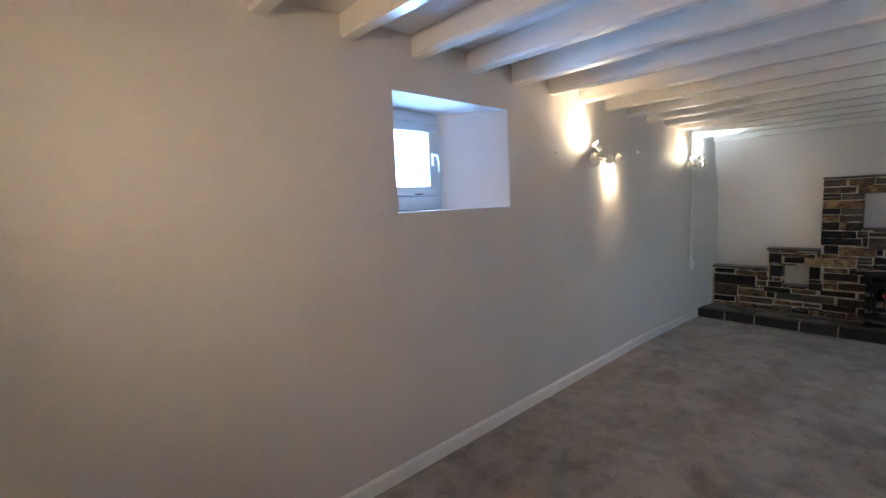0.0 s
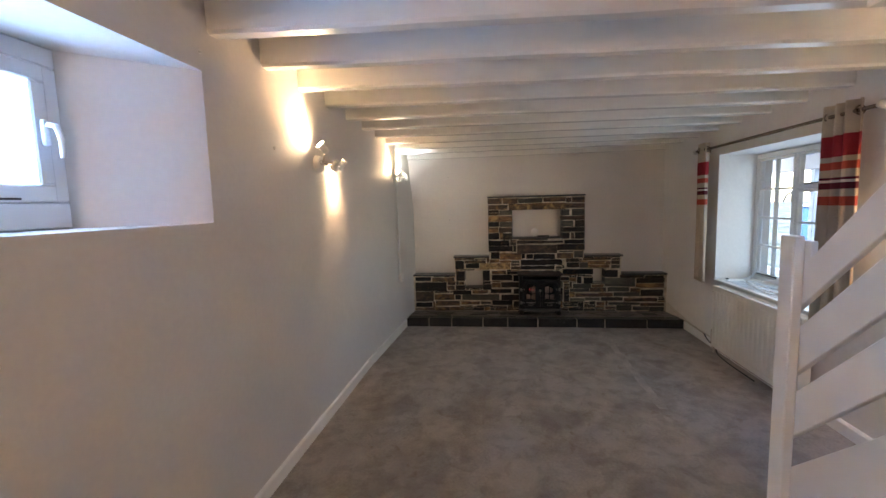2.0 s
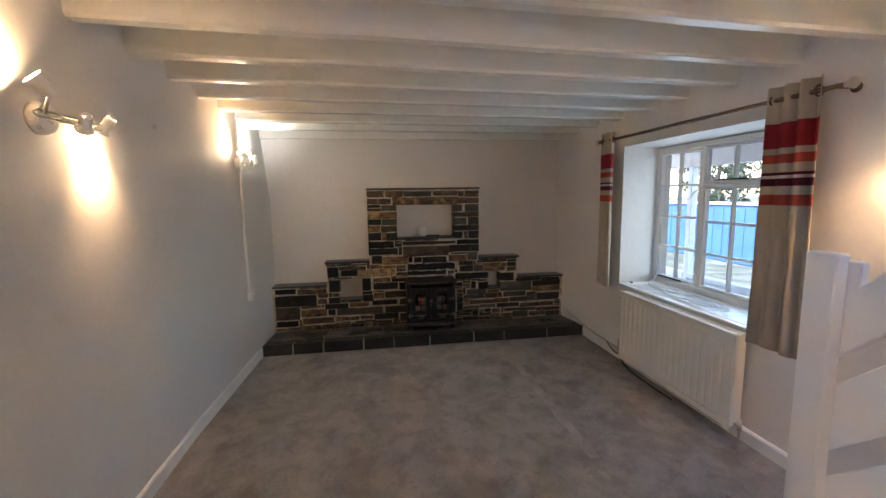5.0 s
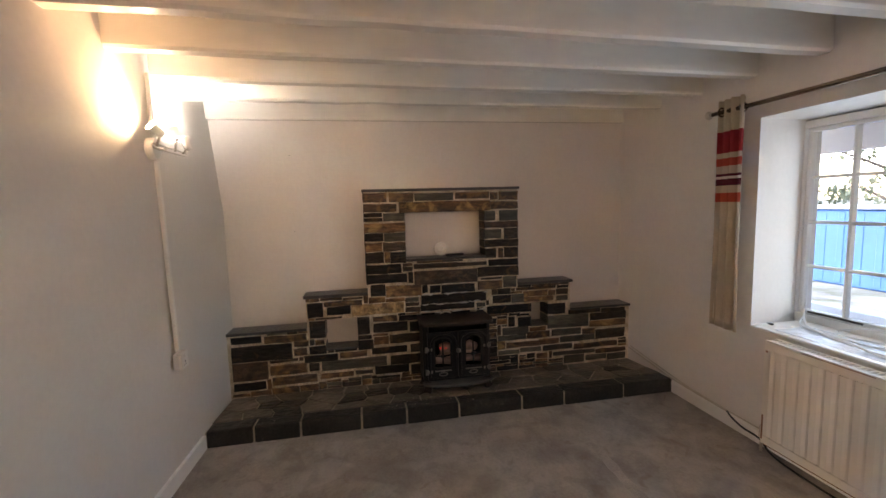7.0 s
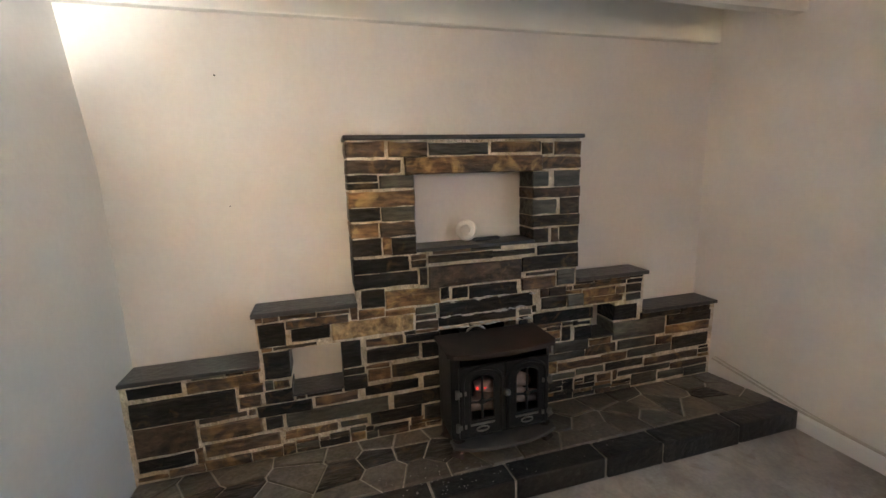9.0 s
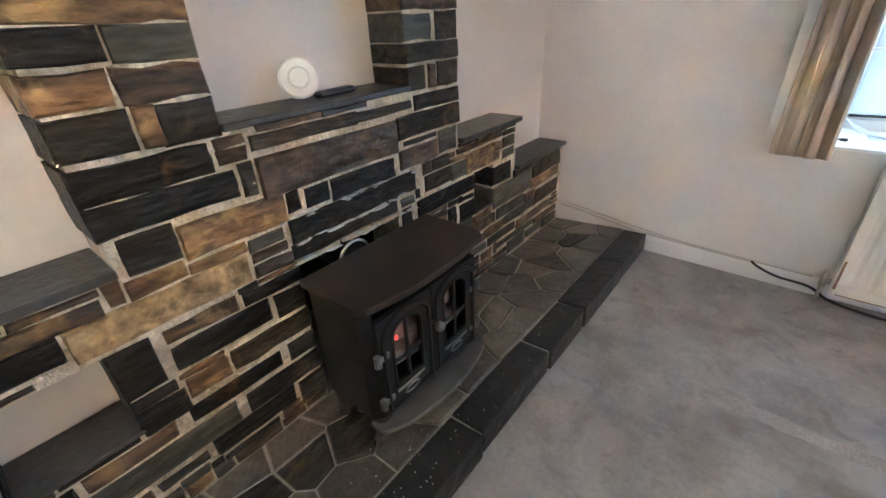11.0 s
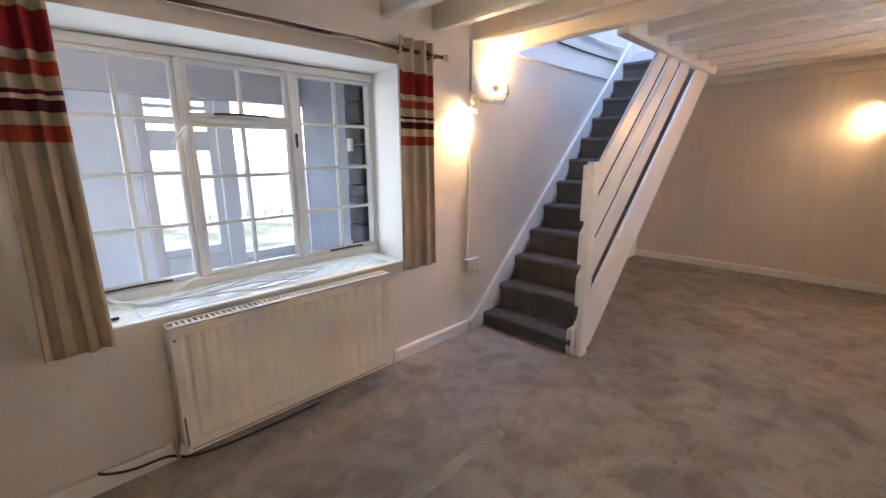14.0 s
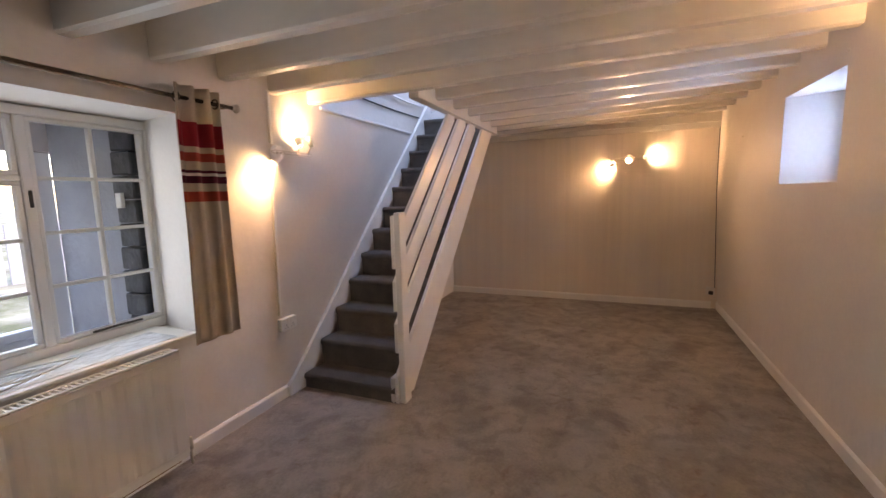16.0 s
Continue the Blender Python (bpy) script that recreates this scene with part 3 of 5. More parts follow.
STEP_RIGHT = [
    (-0.54, -0.39, 0.634, 0.692, "d"), (-0.65, -0.55, 0.630, 0.694, "g"), (-0.86, -0.65, 0.671, 0.711, "o"), (-0.91, -0.65, 0.625, 0.662, "o"),
    (-0.93, -0.87, 0.667, 0.710, "b"), (-1.04, -0.94, 0.671, 0.714, "d"), (-1.04, -0.94, 0.619, 0.660, "g"), (-0.93, -0.59, 0.728, 0.746, "d"),
    (-0.70, -0.34, 0.547, 0.608, "k"), (-0.51, -0.34, 0.526, 0.544, "b"), (-0.57, -0.52, 0.430, 0.506, "k"), (-0.70, -0.60, 0.420, 0.497, "k"),
    (-1.03, -0.86, 0.506, 0.594, "k"), (-1.23, -0.88, 0.383, 0.488, "g"), (-1.34, -1.05, 0.494, 0.528, "d"), (-1.57, -1.35, 0.486, 0.520, "d"),
]
BASE_RIGHT = [
    (-1.58, -1.25, 0.426, 0.485, "d"), (-1.58, -1.24, 0.365, 0.420, "o"), (-1.57, -1.30, 0.259, 0.338, "d"), (-1.29, -1.18, 0.308, 0.354, "b"),
    (-1.16, -0.90, 0.319, 0.370, "g"), (-0.88, -0.68, 0.315, 0.365, "b"), (-0.69, -0.47, 0.361, 0.418, "g"), (-1.29, -0.97, 0.254, 0.305, "g"),
    (-0.96, -0.79, 0.255, 0.298, "o"), (-0.79, -0.50, 0.251, 0.290, "b"), (-0.67, -0.43, 0.314, 0.353, "g"), (-1.50, -1.10, 0.188, 0.228, "b"),
    (-1.08, -0.82, 0.200, 0.239, "d"), (-0.80, -0.62, 0.204, 0.236, "g"),
]
BASE_RIGHT_LOW = [
    (-1.29, -0.91, 0.142, 0.175, "g"), (-1.58, -1.30, 0.131, 0.165, "b"), (-0.61, -0.43, 0.197, 0.225, "g"), (-1.00, -0.46, 0.077, 0.162, "b"),
    (-1.19, -1.01, 0.071, 0.135, "g"), (-1.40, -1.21, 0.078, 0.119, "g"), (-1.58, -1.41, 0.064, 0.117, "g"),
]
BASE_LEFT = [
    (1.39, 1.60, 0.463, 0.514, "k"), (1.07, 1.37, 0.451, 0.506, "b"), (1.18, 1.60, 0.325, 0.441, "k"), (1.06, 1.16, 0.412, 0.451, "b"),
    (1.07, 1.16, 0.344, 0.392, "b"), (0.95, 1.05, 0.343, 0.400, "k"), (0.94, 1.04, 0.469, 0.592, "k"), (0.59, 0.69, 0.465, 0.597, "k"),
    (0.31, 0.57, 0.470, 0.540, "k"), (0.21, 0.45, 0.373, 0.441, "d"), (0.39, 0.57, 0.554, 0.595, "o"), (0.46, 0.57, 0.375, 0.433, "o"),
    (0.58, 0.68, 0.345, 0.414, "k"), (0.59, 0.68, 0.426, 0.452, "d"), (0.20, 0.37, 0.550, 0.585, "k"), (0.20, 0.29, 0.453, 0.534, "k"),
]
BASE_LEFT_MID = [
    (1.36, 1.60, 0.185, 0.317, "B"), (1.13, 1.35, 0.295, 0.331, "b"), (0.85, 1.09, 0.281, 0.330, "k"), (0.63, 0.83, 0.293, 0.334, "b"),
    (0.31, 0.60, 0.290, 0.356, "k"), (0.20, 0.29, 0.289, 0.352, "d"), (1.08, 1.34, 0.208, 0.279, "b"), (0.99, 1.06, 0.212, 0.270, "k"),
    (0.47, 0.98, 0.197, 0.286, "g"), (0.21, 0.45, 0.200, 0.275, "d"), (1.01, 1.33, 0.127, 0.188, "b"), (0.74, 0.98, 0.143, 0.182, "o"),
    (0.59, 0.72, 0.152, 0.180, "d"), (0.31, 0.57, 0.138, 0.197, "k"), (0.22, 0.29, 0.114, 0.187, "d"),
]
BASE_LEFT_LOW = [
    (1.38, 1.60, 0.109, 0.167, "k"),
]
SET_STONES = TOWER + TOWER_RIGHT + MIDDLE + STEP_RIGHT + BASE_RIGHT + BASE_RIGHT_LOW + BASE_LEFT + BASE_LEFT_MID + BASE_LEFT_LOW
STONE_FACE = 5.905
HOLES = [(-0.865, -0.71, 0.425, 0.615), (-0.335, 0.305, 1.02, 1.385), (-0.235, 0.20, 0.0, 0.66), (0.685, 0.935, 0.37, 0.60)]


def hearth_z(x):
    return 0.06 + 0.045 * (5.92 - x) / 0.56


def stone(y0, y1, z0, z1, kind, parent, rnd, deep=5.975, proud=None):
    """One rough split stone: a ragged outline, a chipped arris and an uneven face."""
    x = STONE_FACE + (rnd.uniform(-0.006, 0.003) if proud is None else proud)
    y0, y1, z0, z1 = y0 - 0.0025, y1 + 0.0025, z0 - 0.003, z1 + 0.003
    w, h = y1 - y0, z1 - z0
    ins = min(0.006, 0.22 * min(w, h))
    rough = 0.0016 if kind in "kdg" else 0.003
    rough = min(rough, 0.16 * min(w, h))
    ny_, nz_ = max(1, min(4, int(w / 0.055))), max(1, min(2, int(h / 0.035)))
    ring = [(y0 + w * i / ny_, z0) for i in range(ny_)] + [(y1, z0 + h * i / nz_) for i in range(nz_)]
    ring += [(y1 - w * i / ny_, z1) for i in range(ny_)] + [(y0, z1 - h * i / nz_) for i in range(nz_)]
    cy, cz = (y0 + y1) / 2, (z0 + z1) / 2
    co = [(a + rnd.uniform(-rough, rough), b + rnd.uniform(-rough, rough)) for a, b in ring]
    sgn = lambda v, lim: max(-1.0, min(1.0, 2 * v / lim))
    bm = bmesh.new()
    back = [bm.verts.new((deep, a, b)) for a, b in co]
    edge = [bm.verts.new((x + rnd.uniform(0.004, 0.010), a, b)) for a, b in co]
    front = [bm.verts.new((x + rnd.uniform(-0.0025, 0.0025), a - ins * sgn(a - cy, w) * rnd.uniform(0.5, 1.3), b - ins * sgn(b - cz, h) * rnd.uniform(0.5, 1.3))) for a, b in co]
    n = len(co)
    for p, q in ((back, edge), (edge, front)):
        for i in range(n):
            bm.faces.new((p[i], p[(i + 1) % n], q[(i + 1) % n], q[i]))
    mid = bm.verts.new((x - rnd.uniform(0.0, 0.003), cy + w * rnd.uniform(-0.15, 0.15), cz + h * rnd.uniform(-0.1, 0.1)))
    for i in range(n):
        bm.faces.new((front[i], front[(i + 1) % n], mid))
    return part("stone", bm, STONES[kind], parent)


def fireplace():
    root = base("stone_fireplace", "stepped slate and rubble stone fireplace surround with pale mortar", "fireplace")
    cols = [(-1.61, -1.06, [(0, 0.53)]), (-1.06, -0.865, [(0, 0.77)]), (-0.865, -0.71, [(0, 0.415), (0.615, 0.77)]), (-0.71, -0.60, [(0, 0.77)]),
            (-0.60, -0.335, [(0, 1.545)]), (-0.335, -0.235, [(0, 1.01), (1.385, 1.545)]), (-0.235, 0.20, [(0.66, 1.01), (1.385, 1.545)]),
            (0.20, 0.305, [(0, 1.01), (1.385, 1.545)]), (0.305, 0.60, [(0, 1.545)]), (0.60, 0.685, [(0, 0.77)]),
            (0.685, 0.935, [(0, 0.36), (0.60, 0.77)]), (0.935, 1.06, [(0, 0.77)]), (1.06, 1.625, [(0, 0.53)])]
    bm = bmesh.new()
    for y0, y1, zs in cols:
        for z0, z1 in zs:
            box(bm, STONE_FACE + 0.0062, 6.068, y0, y1, z0, z1)
    bmesh.ops.remove_doubles(bm, verts=bm.verts, dist=0.0005)
    part("mortar", bm, MORTAR, root, "pale raised lime mortar")
    rnd = random.Random(7)

    def cap(y0, y1, z0, z1, x0=5.885, x1=6.066, name="slate_cap"):
        bm = boxes([(x0, x1, y0, y1, z0, z1)], 0.003)
        part(name, bm, SLATE, root, "dark slate slab")
    cap(1.062, 1.622, 0.531, 0.551)
    cap(-1.608, -1.062, 0.531, 0.551)
    cap(0.602, 1.075, 0.771, 0.793)
    cap(-1.075, -0.602, 0.771, 0.793)
    cap(-0.615, 0.615, 1.546, 1.566)
    cap(-0.333, 0.303, 1.011, 1.029, 5.89, 6.066, "slate_shelf")
    cap(0.687, 0.933, 0.361, 0.373, 5.90, 6.066, "slate_shelf")
    cap(-0.863, -0.712, 0.416, 0.428, 5.90, 6.066, "slate_shelf")
    # long brown lintel over the upper niche, black lintel over the fire
    stone(-0.375, 0.34, 1.388, 1.462, "o", root, rnd, 6.06, -0.012)
    stone(-0.33, 0.19, 0.668, 0.735, "k", root, rnd, 6.06, -0.006)
    stone(-0.234, 0.199, 0.61, 0.660, "k", root, rnd, 6.06, 0.004)
    # stones set by hand, then the gaps filled with small rubble
    step = 0.01
    ny, nz = 324, 157
    free = np.zeros((ny, nz), bool)
    for y0, y1, zs in cols:
        for z0, z1 in zs:
            free[int(round((y0 + 1.62) / step)):int(round((y1 + 1.62) / step)), int(round(max(z0, 0.06) / step)):int(round(z1 / step))] = True

    def take(y0, y1, z0, z1):
        free[max(0, int(math.floor((y0 + 1.62) / step))):int(math.ceil((y1 + 1.62) / step)), max(0, int(math.floor(z0 / step))):int(math.ceil(z1 / step))] = False
    for h in HOLES:
        take(*h)
    take(-0.385, 0.35, 1.38, 1.47)
    take(-0.34, 0.21, 0.66, 0.74)
    placed = []

    def hits(a):
        return any(a[0] < b[1] - 0.004 and a[1] > b[0] + 0.004 and a[2] < b[3] - 0.004 and a[3] > b[2] + 0.004 for b in placed + HOLES)
    for y0, y1, z0, z1, kind in SET_STONES:
        y0, y1 = max(y0, -1.60), min(y1, 1.615)
        if hits((y0, y1, z0, z1)):
            y0, y1 = y0 + 0.012, y1 - 0.012
            if hits((y0, y1, z0, z1)):
                z0, z1 = z0 + 0.010, z1 - 0.010
                if z1 - z0 < 0.012 or hits((y0, y1, z0, z1)):
                    continue
        edge = abs(abs(y0) - 0.59) < 0.03 or abs(abs(y1) - 0.59) < 0.03 or any(abs(y0 - h[1]) < 0.03 or abs(y1 - h[0]) < 0.03 for h in HOLES)
        if edge and z0 > 0.79:
            y0, y1 = (-0.606, y1) if abs(y0 + 0.59) < 0.03 else (y0, y1)
            y0, y1 = (y0, 0.606) if abs(y1 - 0.59) < 0.03 else (y0, y1)
        for h in HOLES:
            if z1 > h[2] + 0.005 and z0 < h[3] - 0.005:
                y0 = h[1] - 0.004 if abs(y0 - h[1]) < 0.035 else y0
                y1 = h[0] + 0.004 if abs(y1 - h[0]) < 0.035 else y1
        placed.append((y0, y1, z0, z1))
        take(y0 - 0.004, y1 + 0.004, z0 - 0.004, z1 + 0.004)
        stone(y0, y1, z0, z1, kind, root, rnd, 6.062 if edge else 5.975)
    for j in range(nz):
        for i in range(ny):
            if not free[i, j]:
                continue
            w, h = 1, 1
            wmax, hmax = rnd.randint(6, 20), rnd.randint(2, 5)
            while w < wmax and i + w < ny and free[i + w, j]:
                w += 1
            hmax = 9 if w < 5 else hmax
            while h < hmax and j + h < nz and free[i:i + w, j + h].all():
                h += 1
            free[i:i + w, j:j + h] = False
            y0, z0 = i * step - 1.62, j * step
            y1, z1 = y0 + w * step, z0 + h * step
            m = 0.004
            if (w >= 4 and h >= 2) or (h >= 3 and w >= 3):
                y0, y1 = max(y0 + m, -1.605), min(y1 - m, 1.615)
                if y1 - y0 < 0.012:
                    continue
                stone(y0, y1, z0 + m, z1 - m, rnd.choice("kkddgbbboo" if z0 < 1.5 else "dbb"), root, rnd, 6.062 if any(min(abs(y0 - q), abs(y1 - q)) < 0.03 for q in (-0.6, 0.6, -0.335, 0.305)) else 5.975)
    for k in range(46):
        y = rnd.uniform(-0.33, 0.24)
        z = rnd.choice((0.662, 0.666, 0.74, 0.602)) + rnd.uniform(-0.006, 0.006)
        w, h = rnd.uniform(0.006, 0.035), rnd.uniform(0.002, 0.006)
        bm = prism(bmesh.new(), [(y - w, z - h * rnd.uniform(0.2, 1)), (y + w * 0.3, z - h), (y + w, z + h * rnd.uniform(-0.5, 0.6)), (y - w * 0.2, z + h)], "x", STONE_FACE - 0.008, STONE_FACE + 0.012)
        part("whitewash_flake", bm, FLAKE, root, "flaking white paint")
    for ya, yb, za, zb in ((-0.232, -0.10, 0.604, 0.603), (-0.095, 0.03, 0.603, 0.606), (0.04, 0.198, 0.605, 0.602)):
        bm = prism(bmesh.new(), [(ya, za - 0.006), ((ya + yb) / 2, za - 0.009), (yb, zb - 0.005), (yb, zb + 0.006), ((ya + yb) / 2, zb + 0.004), (ya, za + 0.008)], "x", STONE_FACE - 0.004, STONE_FACE + 0.03)
        part("chipped_edge", bm, CHIPPED, root, "pale chipped paint along the lintel edge")
    # sooty opening behind the stove
    bm = boxes([(6.071, 6.50, -0.30, -0.25, 0, 0.8), (6.071, 6.50, 0.26, 0.31, 0, 0.8), (6.071, 6.50, -0.25, 0.26, 0.662, 0.71), (6.45, 6.50, -0.25, 0.26, 0.0, 0.662)])
    part("fire_opening", bm, SOOT, root, "soot-black fire opening")
    return root


def cells(x0, x1, y0, y1, nx, ny, rnd):
    """Crazy paving: the plane cut into cells round jittered centres."""
    seeds = []
    for i in range(nx):
        for j in range(ny):
            seeds.append((x0 + (x1 - x0) * (i + rnd.uniform(0.12, 0.88)) / nx, y0 + (y1 - y0) * (j + rnd.uniform(0.1, 0.9)) / ny))
    for k, s in enumerate(seeds):
        poly = [(x0, y0), (x1, y0), (x1, y1), (x0, y1)]
        for m, o in enumerate(seeds):
            if m == k:
                continue
            nx_, ny_ = o[0] - s[0], o[1] - s[1]
            c = (nx_ * (o[0] + s[0]) + ny_ * (o[1] + s[1])) / 2 - 0.0034 * math.hypot(nx_, ny_)
            out = []
            for a, b in zip(poly, poly[1:] + poly[:1]):
                da, db = nx_ * a[0] + ny_ * a[1] - c, nx_ * b[0] + ny_ * b[1] - c
                if da <= 0:
                    out.append(a)
                if da * db < 0:
                    t = da / (da - db)
                    out.append((a[0] + (b[0] - a[0]) * t, a[1] + (b[1] - a[1]) * t))
            poly = out
            if len(poly) < 3:
                break
        if len(poly) >= 3:
            yield poly


def hearth():
    root = base("hearth", "low raised hearth of crazy paved slate with black edge stones", "hearth")
    bm = hexa(b := bmesh.new(), [(5.365, -1.605, 0), (5.91, -1.605, 0), (5.91, 1.618, 0), (5.365, 1.618, 0),
                                 (5.365, -1.605, hearth_z(5.365) - 0.012), (5.91, -1.605, hearth_z(5.91) - 0.006), (5.91, 1.618, hearth_z(5.91) - 0.006), (5.365, 1.618, hearth_z(5.365) - 0.012)])
    part("mortar", b, HEARTHJOINT, root)
    rnd = random.Random(21)
    joints = [1.615, 1.34, 1.06, 0.68, 0.385, 0.030, -0.42, -0.735, -1.20, -1.60]
    for a, b in zip(joints, joints[1:]):
        bm = bmesh.new()
        d = rnd.uniform(-0.006, 0.006)
        xb = 5.483 + rnd.uniform(-0.004, 0.003)
        hexa(bm, [(5.352 + d, b + 0.006, 0.0), (xb, b + 0.006, 0.0), (xb, a - 0.006, 0.0), (5.352 + d, a - 0.006, 0.0),
                  (5.356 + d, b + 0.006, hearth_z(5.36) + rnd.uniform(-0.004, 0.004)), (xb, b + 0.006, hearth_z(xb)), (xb, a - 0.006, hearth_z(xb)), (5.356 + d, a - 0.006, hearth_z(5.36) + rnd.uniform(-0.004, 0.004))])
        bevelled(bm, 0.009, 2)
        part("edge_stone", bm, STONES["r"], root)
    for poly in cells(5.489, 5.905, -1.60, 1.615, 3, 17, rnd):
        bm = bmesh.new()
        dz = rnd.uniform(-0.003, 0.003)
        cx, cy = sum(p[0] for p in poly) / len(poly), sum(p[1] for p in poly) / len(poly)
        lo = [bm.verts.new((x, y, 0.0)) for x, y in poly]
        hi = [bm.verts.new((x, y, hearth_z(x) - 0.006 + dz)) for x, y in poly]
        tp = [bm.verts.new((x + (cx - x) * 0.06, y + (cy - y) * 0.06, hearth_z(x) + dz)) for x, y in poly]
        n = len(poly)
        for p, q in ((lo, hi), (hi, tp)):
            for i in range(n):
                bm.faces.new((p[i], p[(i + 1) % n], q[(i + 1) % n], q[i]))
        bm.faces.new(tp)
        part("slab", bm, STONES[rnd.choice("hhhhdh")], root)
    return root


fireplace()
hearth()
bm = bmesh.new()
rnd = random.Random(31)
for _ in range(80):
    y = 0.30 + rnd.gauss(0, 0.12) if rnd.random() < 0.6 else rnd.uniform(-0.6, 1.4)
    x = min(5.62, max(5.375, rnd.gauss(5.46, 0.06)))
    r, a = rnd.uniform(0.001, 0.0035), rnd.uniform(0, 6.28)
    z = hearth_z(x) + 0.0035
    pts = [(x + r * math.cos(a + q) * k, y + r * math.sin(a + q) * k) for q, k in ((0, 1.0), (1.5, 0.6), (3.0, 1.1), (4.6, 0.5))]
    lo = [bm.verts.new((px, py, z)) for px, py in pts]
    hi = [bm.verts.new((px, py, z + 0.0022)) for px, py in pts]
    bm.faces.new(hi)
    for i in range(4):
        bm.faces.new((lo[i], lo[(i + 1) % 4], hi[(i + 1) % 4], hi[i]))
tagged(part("paint_flakes", bm, FLAKE), "scattered pale paint flakes lying on the hearth", "debris", kind="stuff")


# ---- stove ----
ASHGREY = mat("dusty grey iron", (0.055, 0.052, 0.050), 0.5, 0.3, 14.0, 0.2, 120.0)
EMBER = glow("glowing ember", (1.0, 0.06, 0.05), 0.06)
WORNIRON = mat("worn pale iron edges", (0.16, 0.15, 0.14), 0.45, 0.35, 30.0, 0.3, 90.0, metal=0.4)
LOG = mat("pale grey ceramic log", (0.36, 0.26, 0.22), 0.7, 0.3, 20.0, 0.4, 40.0)


def stove():
    cy, fx = -0.02, 5.585
    root = base("wood_stove", "matt black cast iron stove with two arched glass doors", "stove", at=(5.7, cy, 0.07))
    kids = []

    def p(*a, **k):
        kids.append(part(*a, **k))
        return kids[-1]
    hw = 0.262
    # body as four walls, with a hollow behind the doors
    for s in (1, -1):
        side = [(5.82, cy + s * (hw - 0.012)), (5.62, cy + s * (hw - 0.012)), (fx + 0.006, cy + s * (hw - 0.045)), (fx + 0.03, cy + s * (hw - 0.055)), (5.64, cy + s * (hw - 0.035)), (5.82, cy + s * (hw - 0.03))]
        p("side_panel", bevelled(prism(bmesh.new(), side, "z", 0.166, 0.578), 0.002), IRON, root)
    p("back_panel", boxes([(5.80, 5.82, cy - hw + 0.031, cy + hw - 0.031, 0.166, 0.578)], 0.002), IRON, root)
    p("base_plate", boxes([(5.60, 5.80, cy - hw + 0.036, cy + hw - 0.036, 0.166, 0.19)], 0.002), IRON, root)
    top = [(5.825, 0.268), (5.60, 0.272), (5.568, 0.250), (5.553, 0.18), (5.543, 0.09), (5.540, 0.0)]
    top = top + [(x, -y) for x, y in top[-2::-1]]
    bm = prism(bmesh.new(), [(x, y + cy) for x, y in top], "z", 0.579, 0.602)
    bevelled(bm, 0.005, 2)
    p("top_plate", bm, IRONTOP, root, "dusty black iron top plate")
    # ash lip
    lip = [(5.62, 0.262), (5.560, 0.258), (5.525, 0.19), (5.506, 0.09), (5.500, 0.0)]
    lip = lip + [(x, -y) for x, y in lip[-2::-1]]
    bm = prism(bmesh.new(), [(x, y + cy) for x, y in lip], "z", 0.148, 0.164)
    bevelled(bm, 0.004)
    p("ash_lip", bm, ASHGREY, root, "dusty grey ash lip")
    for x, y in ((5.61, 0.22), (5.61, -0.22), (5.79, 0.22), (5.79, -0.22)):
        zb = hearth_z(x) + 0.001
        bm = tube(bmesh.new(), [(x - 0.012, cy + y * 1.06, zb), (x - 0.004, cy + y * 1.02, zb + 0.02), (x, cy + y, 0.165)], [0.034, 0.026, 0.030], 10)
        p("leg", bm, IRONTOP, root)
    for s in (1, -1):
        ya, yb = cy + s * 0.003, cy + s * 0.222
        y0, y1 = min(ya, yb), max(ya, yb)
        ym = (y0 + y1) / 2
        w0, w1, wz0, wz1 = y0 + 0.05, y1 - 0.05, 0.27, 0.45
        bm = boxes([(fx - 0.006, fx + 0.012, y0, y1, 0.185, wz0), (fx - 0.006, fx + 0.012, y0, w0, wz0, 0.53), (fx - 0.006, fx + 0.012, w1, y1, wz0, 0.53), (fx - 0.006, fx + 0.012, w0, w1, wz1 + 0.045, 0.53)])
        arch = [(w0, wz1 + 0.045)] + [(ym + (w1 - w0) / 2 * math.cos(math.pi * (1 - t / 8)), wz1 + 0.043 * math.sin(math.pi * t / 8)) for t in range(9)] + [(w1, wz1 + 0.045)]
        for q0, q1 in zip(arch[1:-1], arch[2:-1]):
            hexa(bm, [(fx - 0.006, q0[0], q0[1]), (fx + 0.012, q0[0], q0[1]), (fx + 0.012, q1[0], q1[1]), (fx - 0.006, q1[0], q1[1]),
                      (fx - 0.006, q0[0], wz1 + 0.046), (fx + 0.012, q0[0], wz1 + 0.046), (fx + 0.012, q1[0], wz1 + 0.046), (fx - 0.006, q1[0], wz1 + 0.046)])
        door = p("door", bm, IRON, root)
        # raised mouldings: arch over the door and window surround
        big = [(y0 + 0.015, 0.20), (y0 + 0.015, 0.46)] + [(ym + (y1 - y0 - 0.03) / 2 * math.cos(math.pi * (1 - t / 8)), 0.46 + 0.062 * math.sin(math.pi * t / 8)) for t in range(1, 8)] + [(y1 - 0.015, 0.46), (y1 - 0.015, 0.20)]
        bm = tube(bmesh.new(), [(fx - 0.006, a, b) for a, b in big + big[:1]], 0.009, 6)
        part("moulding", bm, IRON, door)
        small = [(w0, wz0)] + [(a, b) for a, b in arch[1:-1]] + [(w1, wz0), (w0, wz0)]
        bm = tube(bmesh.new(), [(fx - 0.006, a, b) for a, b in small], 0.006, 6)
        part("moulding", bm, IRON, door)
